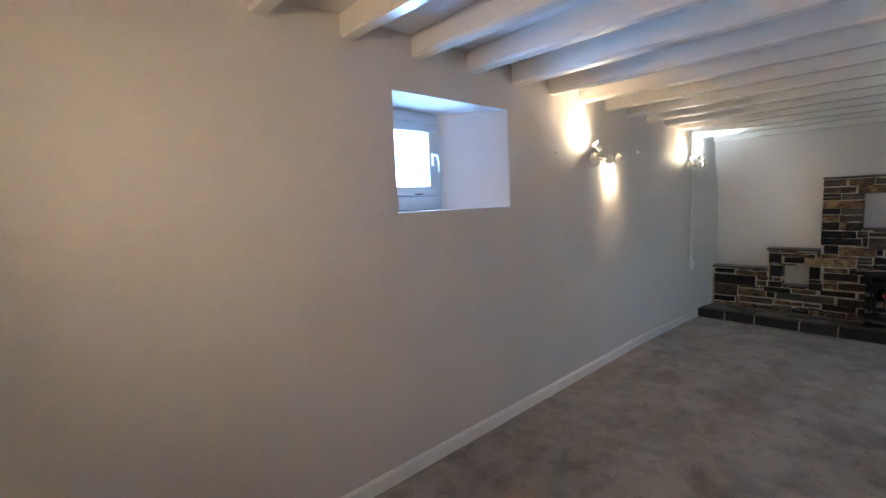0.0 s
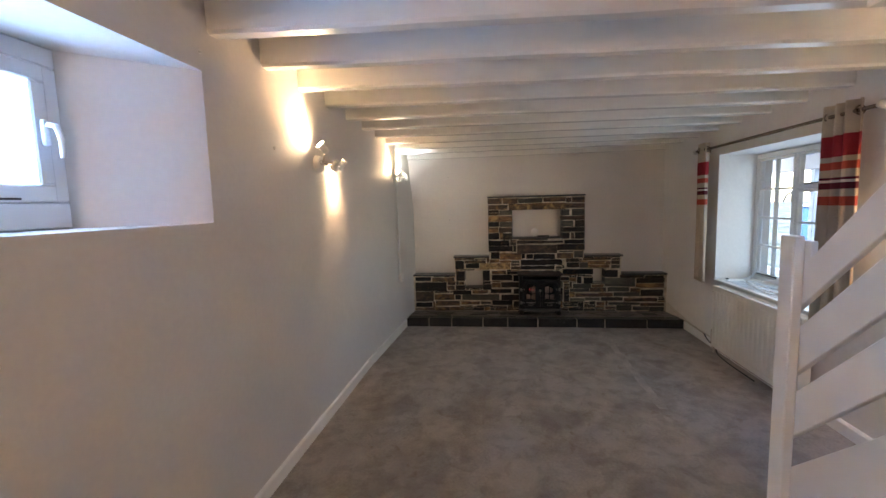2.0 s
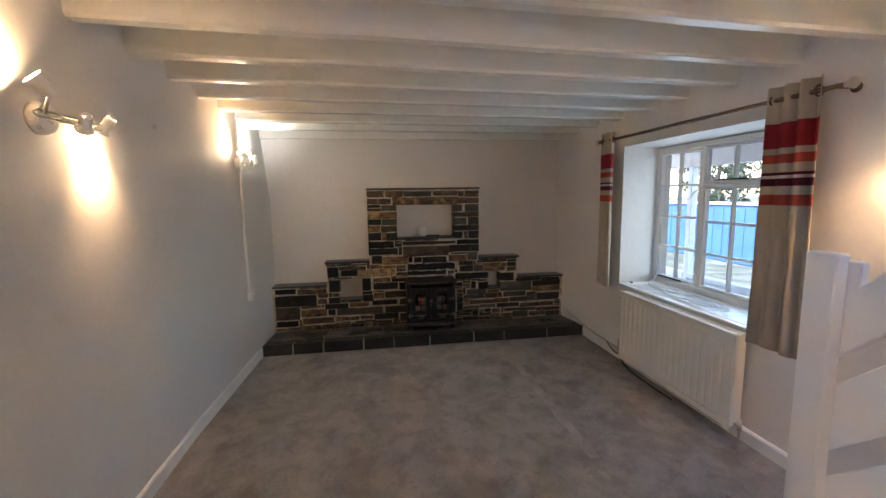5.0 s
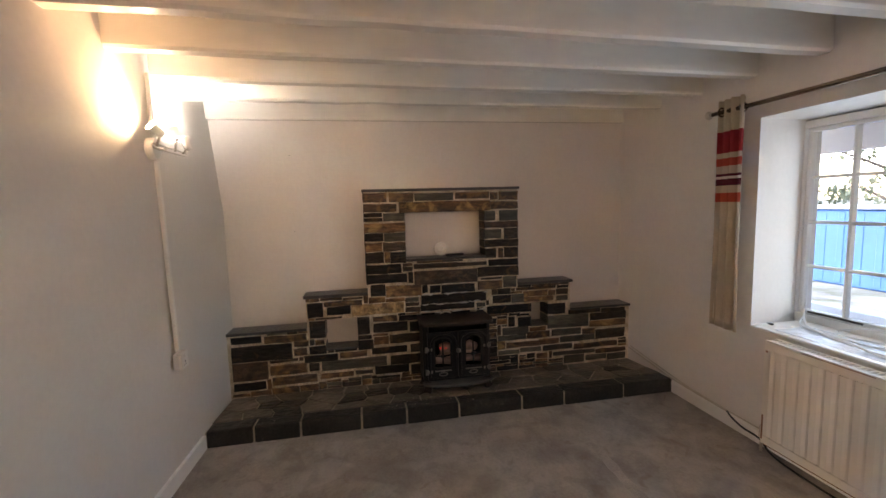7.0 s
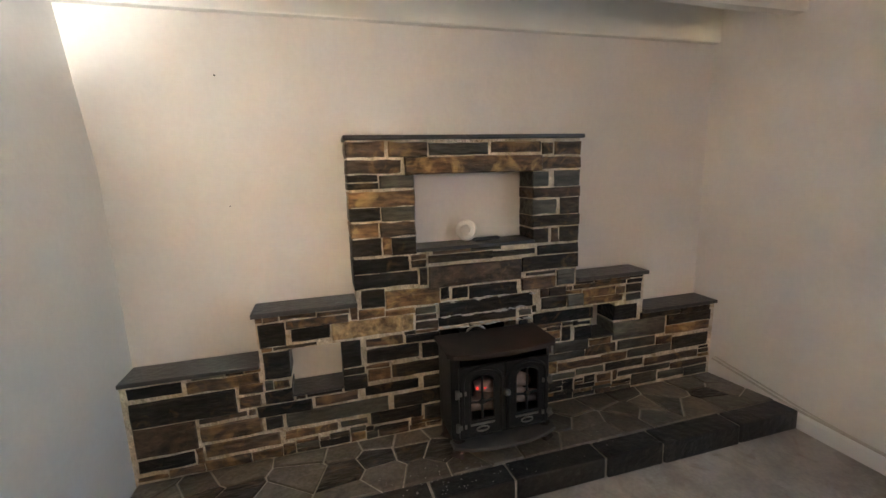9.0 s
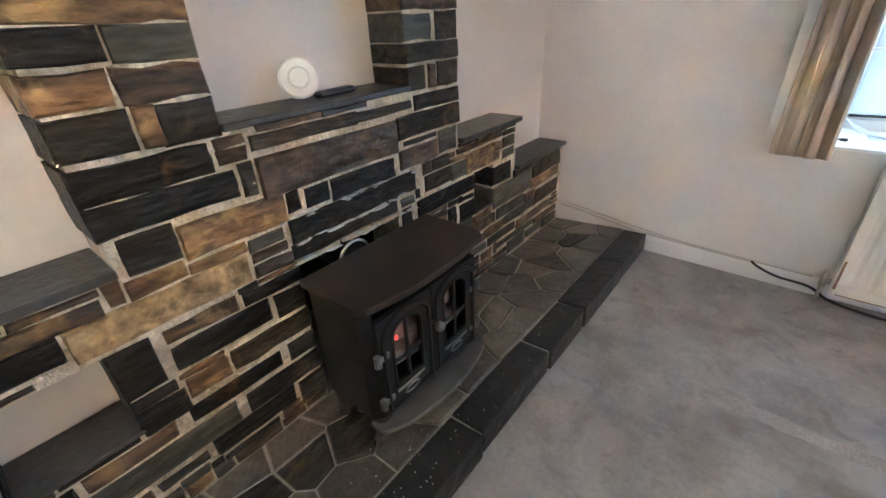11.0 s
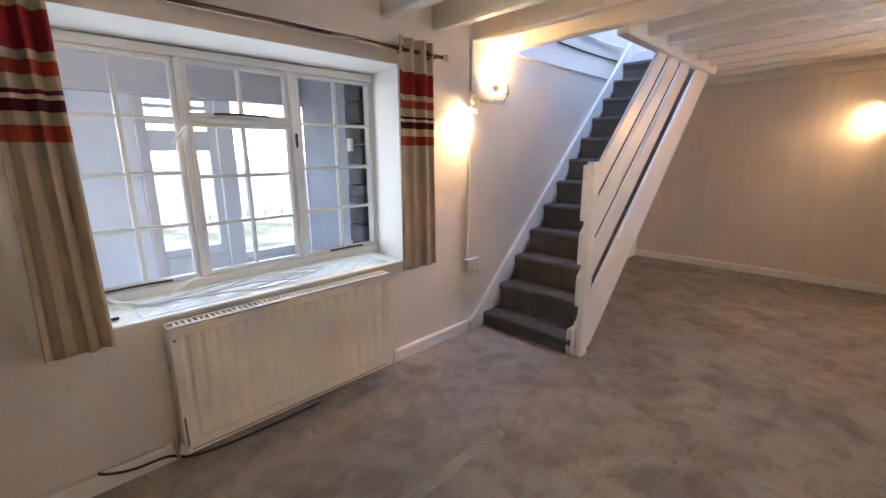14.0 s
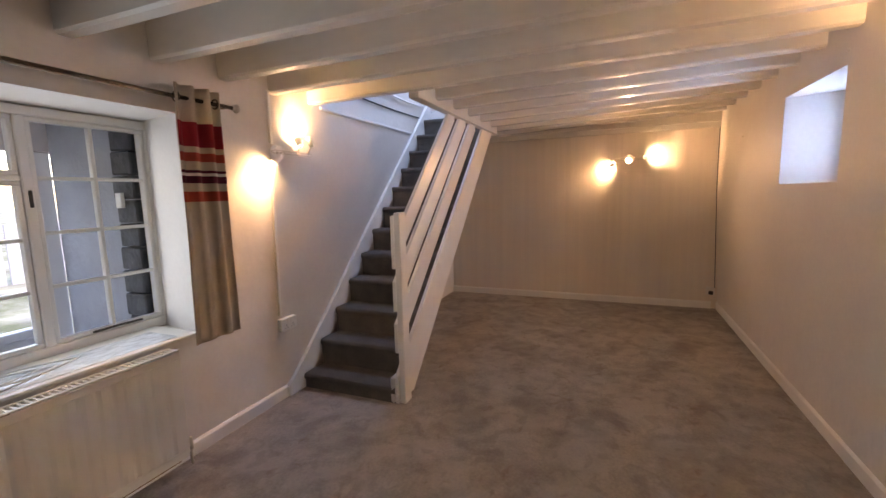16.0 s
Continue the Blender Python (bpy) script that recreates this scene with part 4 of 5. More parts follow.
        bm = tube(bmesh.new(), [(fx - 0.002, ym, wz0), (fx - 0.002, ym, wz1 + 0.043)], 0.006, 6)
        tube(bm, [(fx - 0.002, w0, 0.36), (fx - 0.004, ym, 0.352), (fx - 0.002, w1, 0.36)], 0.006, 6)
        bmesh.ops.create_icosphere(bm, subdivisions=1, radius=0.018, matrix=Matrix.Translation((fx - 0.004, ym, 0.355)) @ Matrix.Diagonal((0.6, 1, 1, 1)))
        part("glazing_bar", bm, IRON, door)
        bm = boxes([(fx + 0.005, fx + 0.008, w0 - 0.004, w1 + 0.004, wz0 - 0.004, wz1 + 0.044)])
        gl = part("pane", bm, GLASS, door)
        gl.visible_shadow = False
        # ventilation slots and scroll under the window
        bm = boxes([(fx - 0.010, fx - 0.005, w0, w1, 0.242, 0.252)], 0.001)
        tube(bm, [(fx - 0.008, ym + 0.03 * math.cos(a), 0.222 + 0.012 * math.sin(a)) for a in [k * math.pi / 6 for k in range(13)]], 0.004, 6)
        part("scroll", bm, WORNIRON, door, "worn pale scroll casting")
        # hinge lugs on the outside, latch in the middle
        for z in (0.245, 0.41):
            bm = tube(bmesh.new(), [(fx - 0.008, cy + s * 0.232, z - 0.018), (fx - 0.008, cy + s * 0.232, z + 0.018)], 0.011, 8)
            box(bm, fx - 0.012, fx - 0.003, *sorted((cy + s * 0.19, cy + s * 0.23)), z - 0.010, z + 0.010)
            part("hinge", bm, WORNIRON, door, "worn pale iron hinge lug")
    bm = tube(bmesh.new(), [(fx - 0.006, cy, 0.40), (fx - 0.035, cy + 0.004, 0.40)], 0.006, 8)
    bmesh.ops.create_icosphere(bm, subdivisions=2, radius=0.017, matrix=Matrix.Translation((fx - 0.04, cy + 0.005, 0.40)))
    p("door_knob", bm, WORNIRON, root, "worn door knob", soft=True)
    # logs and one ember behind the glass
    for k, (a, b, z) in enumerate(((-0.20, -0.03, 0.30), (0.02, 0.19, 0.30), (-0.12, 0.12, 0.335), (0.03, 0.12, 0.39), (-0.15, -0.05, 0.39))):
        bm = tube(bmesh.new(), [(5.66 - 0.012 * (k % 2), cy + a, z - 0.01), (5.65, cy + (a + b) / 2, z + 0.012), (5.66, cy + b, z)], [0.03, 0.036, 0.028], 9)
        p("log", bm, LOG, root, soft=True)
    bm = bmesh.new()
    bmesh.ops.create_icosphere(bm, subdivisions=2, radius=0.007, matrix=Matrix.Translation((5.612, cy + 0.125, 0.405)) @ Matrix.Diagonal((0.6, 1, 1.3, 1)))
    bmesh.ops.create_icosphere(bm, subdivisions=1, radius=0.005, matrix=Matrix.Translation((5.614, cy + 0.085, 0.40)) @ Matrix.Diagonal((0.6, 1.6, 1, 1)))
    p("ember", bm, EMBER, root, "small glowing red ember")
    # flue collar behind
    bm = tube(bmesh.new(), [(5.822, cy + 0.03, 0.52), (5.90, cy + 0.03, 0.54), (6.1, cy + 0.03, 0.56)], 0.055, 16)
    p("flue_pipe", bm, IRON, root, "sooty iron flue pipe", soft=True)
    bm = tube(bmesh.new(), [(5.875, cy + 0.03 + 0.06 * math.cos(q * math.pi / 8), 0.545 + 0.06 * math.sin(q * math.pi / 8)) for q in range(17)], 0.006, 6)
    p("flue_collar", bm, CHROME, root, "pale metal flue collar", soft=True)
    for o in kids:
        o.matrix_parent_inverse = Matrix.Translation((-5.7, -cy, -0.07))
    return root


stove()


def alarm():
    root = base("smoke_alarm", "round white plastic alarm standing in the stone niche", "alarm", at=(6.0, 0.01, 1.03))
    m = pose(0, 0, 0.058, 0, -78, -30)
    prof = [(0.0, 0.016), (0.025, 0.016), (0.030, 0.011), (0.050, 0.008), (0.056, 0.0), (0.056, -0.012), (0.0, -0.012)]
    bm = bmesh.new()
    ring = [[bm.verts.new(m @ Vector((r * math.cos(2 * math.pi * k / 28), r * math.sin(2 * math.pi * k / 28), z))) for k in range(28)] for r, z in prof[1:-1]]
    for a, b in zip(ring, ring[1:]):
        for k in range(28):
            bm.faces.new((a[k], a[(k + 1) % 28], b[(k + 1) % 28], b[k]))
    bm.faces.new(ring[0])
    bm.faces.new(ring[-1][::-1])
    part("case", bm, PLASTICWHITE, root)
    bm = tube(bmesh.new(), [m @ Vector((0.03, 0.0, 0.008)), m @ Vector((0.03, 0.0, 0.013))], 0.004, 8)
    part("indicator", bm, CABLEWHITE, root)
    return root


alarm()
root = base("remote_control", "slim black remote control lying on the niche shelf", "remote", at=(5.99, -0.10, 1.0295))
bm = boxes([(-0.018, 0.018, -0.075, 0.075, 0.0, 0.016)], 0.005)
bmesh.ops.rotate(bm, verts=bm.verts, matrix=Matrix.Rotation(radians(8), 3, "Z"))
part("case", bm, CABLEBLACK, root)

# ---- wall lamps ----
def wall_lamp(at, u, n, heads, label, cone=96):
    """at: the plate's middle on the wall; u: along the wall; n: out of the wall; heads: (along, up, out, aim along, aim up, colour, power)."""
    at, u, n, up = Vector(at), Vector(u), Vector(n), Vector((0, 0, 1))
    root = base("wall_lamp", label, "lamp", "wall lamps", at=at)
    bm = tube(bmesh.new(), [n * 0.001, n * 0.012, n * 0.035, n * 0.042], [0.055, 0.055, 0.047, 0.020], 24)
    part("back_plate", bm, PLASTICWHITE, root, soft=False)
    hub = n * 0.075
    bm = tube(bmesh.new(), [n * 0.04, hub], 0.008, 8)
    ends = [u * h[0] + up * h[1] + n * h[2] for h in heads]
    lo, hi = min(h[0] for h in heads) - 0.045, max(h[0] for h in heads) + 0.05
    for dz in (-0.010, 0.010):
        tube(bm, [hub + u * lo + up * dz * 0.2, hub + u * (lo + 0.02) + up * dz, hub + u * (hi - 0.03) + up * dz, hub + u * hi + up * dz * 0.2], [0.002, 0.0045, 0.0045, 0.0015], 8)
    for h, e in zip(heads, ends):
        tube(bm, [hub + u * h[0], e], 0.006, 8)
    part("arm", bm, CHROME, root, "satin nickel bar", True)
    for (a, b, c, ta, tb, warm, power), e in zip(heads, ends):
        aim = (u * ta + up * tb - e).normalized()
        if abs(a) < 0.001:
            aim = (n + up * -0.15 + u * -0.1).normalized()
        back, tip = e - aim * 0.012, e + aim * 0.055
        bm = tube(bmesh.new(), [back, e, e + aim * 0.020, e + aim * 0.040, tip], [0.017, 0.020, 0.020, 0.021, 0.030], 16, False)
        tube(bm, [back - aim * 0.001, back], 0.014, 16)
        head = part("lamp_head", bm, PLASTICWHITE, root, "white adjustable spot head", True)
        bm = tube(bmesh.new(), [tip - aim * 0.008, tip - aim * 0.003], 0.024, 16)
        if not power:
            part("bulb", bm, CABLEWHITE, head, "unlit bulb")
            continue
        part("bulb", bm, BULB_WARM if warm else BULB_COOL, head, "lit bulb")
        w = at + tip + aim * 0.004
        spot_lamp("bulb_light", w, w + aim, power, WARM if warm else COOL, (150 if abs(a) < 0.001 else cone) if warm else 142, 0.9)
    return root


NORTH, SOUTH, WEST = (0, -1, 0), (0, 1, 0), (1, 0, 0)
P = 5.0
wall_lamp((2.97, YL, 1.755), (1, 0, 0), NORTH, [(-0.08, 0.07, 0.10, -0.22, 0.23, 1, P * 0.85), (0.22, 0.03, 0.10, 0.24, -0.09, 1, P), (0.08, 0.015, 0.10, 0.2, -0.1, 1, 0)], "white three spot wall lamp on a satin bar, two bulbs lit")
wall_lamp((5.03, YL, 1.75), (1, 0, 0), NORTH, [(-0.10, 0.06, 0.10, -0.25, 0.20, 1, P * 0.65), (0.20, 0.035, 0.10, 0.30, 0.30, 1, 0), (0.10, 0.07, 0.09, 0.20, 0.23, 0, P * 0.9)], "white three spot wall lamp, one warm and one cool bulb lit")
wall_lamp((2.50, YR, 1.72), (1, 0, 0), SOUTH, [(0.07, -0.03, 0.10, 0.165, -0.18, 1, P * 0.75), (-0.13, 0.06, 0.10, -0.20, 0.20, 1, P * 0.75), (-0.24, 0.07, 0.11, -0.30, 0.30, 1, 0)], "three spot wall lamp beside the stairs, two bulbs lit")
wall_lamp((X0, 0.69, 1.775), (0, 1, 0), WEST, [(-0.17, -0.04, 0.09, -0.25, -0.11, 1, P * 0.55), (0.17, 0.015, 0.09, 0.31, 0.035, 1, P * 0.55), (0.0, -0.01, 0.06, 0.10, -0.02, 1, 5.0)], "three spot wall lamp on the end wall, all bulbs lit", 118)

# ---- electrical trunking, sockets, cables ----


def trunking(x, y, z0, z1, side, lean=0.0):
    bm = bmesh.new()
    s = 1 if side == "s" else -1
    hexa(bm, [(x + lean - 0.0115, y, z0), (x + lean + 0.0115, y, z0), (x + lean + 0.0115, y + s * 0.020, z0), (x + lean - 0.0115, y + s * 0.020, z0),
              (x - 0.0115, y, z1), (x + 0.0115, y, z1), (x + 0.0115, y + s * 0.020, z1), (x - 0.0115, y + s * 0.020, z1)])
    bevelled(bm, 0.003)
    return tagged(part("cable_trunking", bm, PLASTICWHITE), "cream painted cable trunking on the wall", "trunking", "cable trunking")


trunking(5.07, YL, 0.70, 1.70, "n", 0.03)
trunking(5.06, YL, 1.80, 2.12, "n")
trunking(2.555, YR, 0.60, 1.67, "s", 0.03)
trunking(2.545, YR, 1.78, 2.12, "s")


def socket(x, y, z, u, n, w, label, switches=2):
    u, n = Vector(u), Vector(n)
    root = base("wall_socket", label, "socket", "wall sockets", at=(x, y, z))
    up = Vector((0, 0, 1))

    def plate(u0, u1, z0, z1, n0, n1):
        bm = bmesh.new()
        hexa(bm, [u * u0 + n * n0 + up * z0, u * u1 + n * n0 + up * z0, u * u1 + n * n1 + up * z0, u * u0 + n * n1 + up * z0,
                  u * u0 + n * n0 + up * z1, u * u1 + n * n0 + up * z1, u * u1 + n * n1 + up * z1, u * u0 + n * n1 + up * z1])
        return bm
    part("box", bevelled(plate(-w / 2, w / 2, -0.043, 0.043, 0, 0.034), 0.004), PLASTICWHITE, root)
    face = part("face_plate", bevelled(plate(-w / 2 - 0.001, w / 2 + 0.001, -0.044, 0.044, 0.0345, 0.042), 0.003), PLASTICWHITE, root)
    for k in range(switches):
        c = (k - (switches - 1) / 2) * 0.062
        part("switch", bevelled(plate(c * 0.5 - 0.006, c * 0.5 + 0.006, 0.016, 0.032, 0.042, 0.046), 0.001), PLASTICWHITE, face)
        for du, dz, ww, hh in ((0, -0.006, 0.003, 0.005), (-0.010, -0.024, 0.004, 0.002), (0.010, -0.024, 0.004, 0.002)):
            part("pin_slot", plate(c + du - ww, c + du + ww, dz - hh, dz + hh, 0.0419, 0.0425), GAP, face)
    return root


socket(2.53, YR, 0.535, (1, 0, 0), SOUTH, 0.146, "white double socket on the wall beside the stairs")
socket(5.10, YL, 0.65, (1, 0, 0), NORTH, 0.086, "white single socket low on the plaster wall", 1)
corner_socket = socket(X0, 1.61, 0.215, (0, 1, 0), WEST, 0.086, "white single socket with a black plug on the end wall", 1)
bm = boxes([(0.0425, 0.075, -0.022, 0.022, -0.036, 0.006)], 0.006)
part("plug", bm, CABLEBLACK, corner_socket, "black plug")


def cable(name, pts, r, material, label, category="cable"):
    """A cable through the points, rounded at the bends."""
    pts = [Vector(p) for p in pts]
    out = []
    n = len(pts)
    for i in range(n - 1):
        p0, p1, p2, p3 = pts[max(i - 1, 0)], pts[i], pts[i + 1], pts[min(i + 2, n - 1)]
        for k in range(6):
            t = k / 6
            out.append(0.5 * ((2 * p1) + (p2 - p0) * t + (2 * p0 - 5 * p1 + 4 * p2 - p3) * t * t + (3 * p1 - p0 - 3 * p2 + p3) * t ** 3))
    out.append(pts[-1])
    return tagged(part(name, tube(bmesh.new(), out, r, 6), material, None, soft=True), label, category)


cable("cream_cable", [(5.88, YR + 0.012, 0.165), (5.60, YR + 0.012, 0.130), (5.36, YR + 0.020, 0.107), (5.04, YR + 0.022, 0.098), (4.86, YR + 0.022, 0.094)], 0.006, CABLECREAM, "cream cable clipped along the skirting top, shadow put into its colour")
cable("cream_cable", [(5.86, YR + 0.010, 0.185), (5.50, YR + 0.010, 0.138), (5.2, YR + 0.010, 0.104), (4.86, YR + 0.012, 0.094), (4.62, YR + 0.014, 0.091)], 0.0045, CABLECREAM, "thin cream cable running above the skirting")
cable("black_cable", [(4.86, YR + 0.022, 0.096), (4.82, YR + 0.028, 0.075), (4.74, YR + 0.03, 0.052), (4.62, YR + 0.035, 0.046), (4.52, YR + 0.06, 0.010), (4.30, YR + 0.085, 0.006), (3.9, YR + 0.085, 0.006)], 0.006, CABLEBLACK, "black cable trailing to the floor under the radiator")
for k, (rx, ry, cx, cy) in enumerate(((0.26, 0.085, 4.05, -1.75), (0.34, 0.07, 4.16, -1.765), (0.22, 0.06, 3.92, -1.74))):
    pts = [(4.72, -1.958, 0.80), (4.70, -1.93, 0.73), (4.58, -1.82 + 0.012 * k, 0.697)]
    pts += [(cx + rx * math.cos(a), cy + ry * math.sin(a), 0.698 + 0.006 * k + 0.006 * math.sin(3 * a)) for a in [0.4 + 0.62 * q for q in range(11)]]
    cable("white_cable", pts, 0.0045, CABLEWHITE, "white cable coiled loosely on the window sill")
cable("white_cable", [(4.30, -1.955, 0.735), (4.33, -1.91, 0.75), (4.42, -1.85, 0.73), (4.47, -1.87, 0.70)], 0.004, CABLEWHITE, "short white cable loop on the window sill")

bm = boxes([(-0.014, 0.014, -0.008, 0.008, 0.0, 0.011)], 0.003)
tube(bm, [(0.012, 0, 0.006), (0.022, 0.004, 0.006)], 0.003, 6)
plug = tagged(part("black_plug", bm, CABLEBLACK), "small black plug lying on the window sill", "plug")
plug.location = (4.70, -1.70, 0.6872)

# clear plastic sheet on the sill
SHEET = mat("crumpled clear plastic", (0.80, 0.84, 0.88), 0.12, 0.05, 12.0, 0.5, 16.0, spec=0.8)
bm = bmesh.new()
rnd = random.Random(5)
gx, gy = 40, 10
grid = [[bm.verts.new((3.30 + 1.32 * i / gx, -1.86 + 0.225 * j / gy, 0.6875 + 0.003 * abs(noise.noise(Vector((i * 0.45, j * 0.6, 0)))) + 0.003 * abs(noise.noise(Vector((i * 1.1, j * 1.3, 4)))))) for j in range(gy + 1)] for i in range(gx + 1)]
for i in range(gx):
    for j in range(gy):
        bm.faces.new((grid[i][j], grid[i + 1][j], grid[i + 1][j + 1], grid[i][j + 1]))
sheet = tagged(part("plastic_sheet", bm, SHEET), "crumpled clear plastic sheet lying on the window sill", "sheet")
sm = sheet.modifiers.new("thickness", "SOLIDIFY")
sm.thickness = 0.0012

# ---- radiator ----


def radiator():
    x0, x1, z0, z1 = 3.39, 4.555, 0.075, 0.655
    yf, yb = YR + 0.108, YR + 0.03
    root = base("radiator", "cream enamelled panel radiator with vertical ribs and rusty edges", "radiator", at=((x0 + x1) / 2, YR + 0.03, 0))
    kids = []
    n = 18
    pts = [(x0, yf)]
    a0, a1 = x0 + 0.035, x1 - 0.035
    pitch = (a1 - a0) / n
    for i in range(n):
        xa = a0 + i * pitch
        pts += [(xa, yf), (xa + pitch * 0.45, yf), (xa + pitch * 0.60, yf - 0.004), (xa + pitch * 0.72, yf - 0.006), (xa + pitch * 0.84, yf - 0.004)]
    pts += [(a1, yf), (x1, yf)]
    pts += [(x1, yf - 0.018), (x0, yf - 0.018)]
    bm = prism(bmesh.new(), pts, "z", z0 + 0.05, z1 - 0.045)
    kids.append(part("front_panel", bm, RADIATOR, root))
    bm = boxes([(x0, x1, yf - 0.018, yf, z1 - 0.045, z1 - 0.002), (x0, x1, yf - 0.018, yf, z0, z0 + 0.05)], 0.004)
    kids.append(part("panel_rim", bm, RADIATOR, root))
    bm = boxes([(x0, x1, yb, yb + 0.016, z0 + 0.01, z1 - 0.01)], 0.004)
    kids.append(part("back_panel", bm, RADIATOR, root))
    for xa, xb in ((x0 - 0.004, x0 + 0.001), (x1 - 0.001, x1 + 0.004)):
        bm = boxes([(xa, xb, yb, yf - 0.003, z0 + 0.02, z1)], 0.0015)
        kids.append(part("side_panel", bm, RADIATOR, root))
    bm = boxes([(x0, x1, yf - 0.012, yf + 0.001, z1 - 0.001, z1 + 0.006), (x0, x1, yb, yb + 0.012, z1 - 0.001, z1 + 0.006)], 0.001)
    for i in range(48):
        xa = x0 + 0.01 + (x1 - x0 - 0.02) * i / 48
        box(bm, xa, xa + 0.010, yb + 0.012, yf - 0.012, z1 + 0.000, z1 + 0.003)
    kids.append(part("top_grille", bm, RADIATOR, root))
    for xa, xb, za, zb in ((4.05, 4.36, z1 - 0.004, z1 - 0.001), (x1 - 0.012, x1 - 0.003, 0.10, 0.24), (x1 - 0.02, x1 - 0.008, 0.595, 0.606), (x0 + 0.05, x1 - 0.02, z0 - 0.001, z0 + 0.004)):
        kids.append(part("rust_patch", boxes([(xa, xb, yf - 0.006, yf + 0.0012, za, zb)]), RUST, root, "rusty chipped edge"))
    for x, s in ((x0 - 0.035, -1), (x1 + 0.03, 1)):
        bm = tube(bmesh.new(), [(x, YR + 0.065, 0.0), (x, YR + 0.065, 0.10)], 0.0075, 10)
        tube(bm, [(x, YR + 0.065, 0.085), (x, YR + 0.065, 0.15)], [0.014, 0.011], 10)
        tube(bm, [(x, YR + 0.065, 0.11), (x - s * 0.034, YR + 0.065, 0.11)], 0.011, 10)
        kids.append(part("valve", bm, CHROME, root, "nickel radiator valve and pipe", True))
    for o in kids:
        o.matrix_parent_inverse = Matrix.Translation((-(x0 + x1) / 2, -(YR + 0.03), 0))
    return root


radiator()

# ---- curtains ----


def curtain_cloth():
    m = mat("striped curtain cloth", (0.47, 0.385, 0.295), 0.85, 0.04, 6.0, 0.25, 300.0, fine=0.05, fine_scale=220, spec=0.15)
    nt = m.node_tree
    rgb = [n for n in nt.nodes if n.type == "RGB"][0]
    links = [l.to_socket for l in rgb.outputs[0].links]
    tc = [n for n in nt.nodes if n.type == "TEX_COORD"][0]
    sep = nt.nodes.new("ShaderNodeSeparateXYZ")
    nt.links.new(tc.outputs["Object"], sep.inputs[0])
    mr = nt.nodes.new("ShaderNodeMapRange")
    mr.inputs["From Min"].default_value, mr.inputs["From Max"].default_value = 1.35, 1.90
    nt.links.new(sep.outputs["Z"], mr.inputs["Value"])
    ramp = nt.nodes.new("ShaderNodeValToRGB")
    ramp.color_ramp.interpolation = "CONSTANT"
    beige, rust, red, wine, white = (0.47, 0.385, 0.295), (0.38, 0.062, 0.038), (0.27, 0.022, 0.028), (0.085, 0.010, 0.018), (0.66, 0.60, 0.54)
    bands = [(1.35, beige), (1.407, rust), (1.461, beige), (1.504, wine), (1.542, white), (1.558, wine), (1.572, beige), (1.618, rust), (1.663, beige), (1.692, red), (1.818, beige)]
    el = ramp.color_ramp.elements
    for k, (z, c) in enumerate(bands):
        e = el[k] if k < 2 else el.new(1.0)
        e.position, e.color = (z - 1.35) / 0.55, (*c, 1)
    nt.links.new(mr.outputs[0], ramp.inputs["Fac"])
    for s in links:
        nt.links.new(ramp.outputs["Color"], s)
    return m


CLOTH = curtain_cloth()
LINING = mat("white curtain lining", (0.74, 0.72, 0.68), 0.9, 0.04, 6.0)
ROD_Y, ROD_Z = -1.505, 1.935


def curtain(x0, x1, spread, label, folds, phase):
    root = base("curtain", label, "curtain", "curtains", at=((x0 + x1) / 2, ROD_Y, 0.66))
    bm = bmesh.new()
    nx, nz = 64, 30
    top, bottom = 2.0, 0.648
    rows = []
    rnd = random.Random(int(phase * 10) + 3)
    wob = [rnd.uniform(-1, 1) for _ in range(6)]
    for j in range(nz + 1):
        t = j / nz
        z = top + (bottom - top) * t
        row = []
        for i in range(nx + 1):
            s = i / nx
            sp = spread * t * t
            x = x0 - sp * 0.5 + (x1 - x0 + sp) * s + 0.005 * math.sin(2 * math.pi * folds * s * 2 + phase) * t
            amp = 0.028 * (1 - 0.15 * t) * (0.8 + 0.25 * math.sin(7 * s + wob[0] * 3))
            y = ROD_Y + amp * math.sin(2 * math.pi * folds * s + phase + 0.35 * t * math.sin(5 * s + wob[1])) + 0.004 * noise.noise(Vector((s * 6, t * 4, phase)))
            row.append(bm.verts.new((x, y, z + 0.004 * math.sin(2 * math.pi * folds * s + phase) * t)))
        rows.append(row)
    for a, b in zip(rows, rows[1:]):
        for i in range(nx):
            bm.faces.new((a[i], a[i + 1], b[i + 1], b[i]))
    cloth = part("cloth", bm, CLOTH, root, soft=True)
    so = cloth.modifiers.new("thickness", "SOLIDIFY")
    so.thickness, so.offset = 0.004, 0
    cloth.matrix_parent_inverse = Matrix.Translation((-(x0 + x1) / 2, -ROD_Y, -0.66))
    for k in (0, int(folds * 2) - 1):
        s = (k + 0.5) / (folds * 2)
        x = x0 + (x1 - x0) * s
        bm = bmesh.new()
        pts = [(x + 0.003 * (k % 2), ROD_Y + 0.024 * math.cos(a), ROD_Z + 0.024 * math.sin(a)) for a in [q * math.pi / 8 for q in range(17)]]
        tube(bm, pts, 0.005, 6)
        e = part("eyelet", bm, STEEL, root, "dark metal eyelet ring", True)
        e.matrix_parent_inverse = Matrix.Translation((-(x0 + x1) / 2, -ROD_Y, -0.66))
    return root


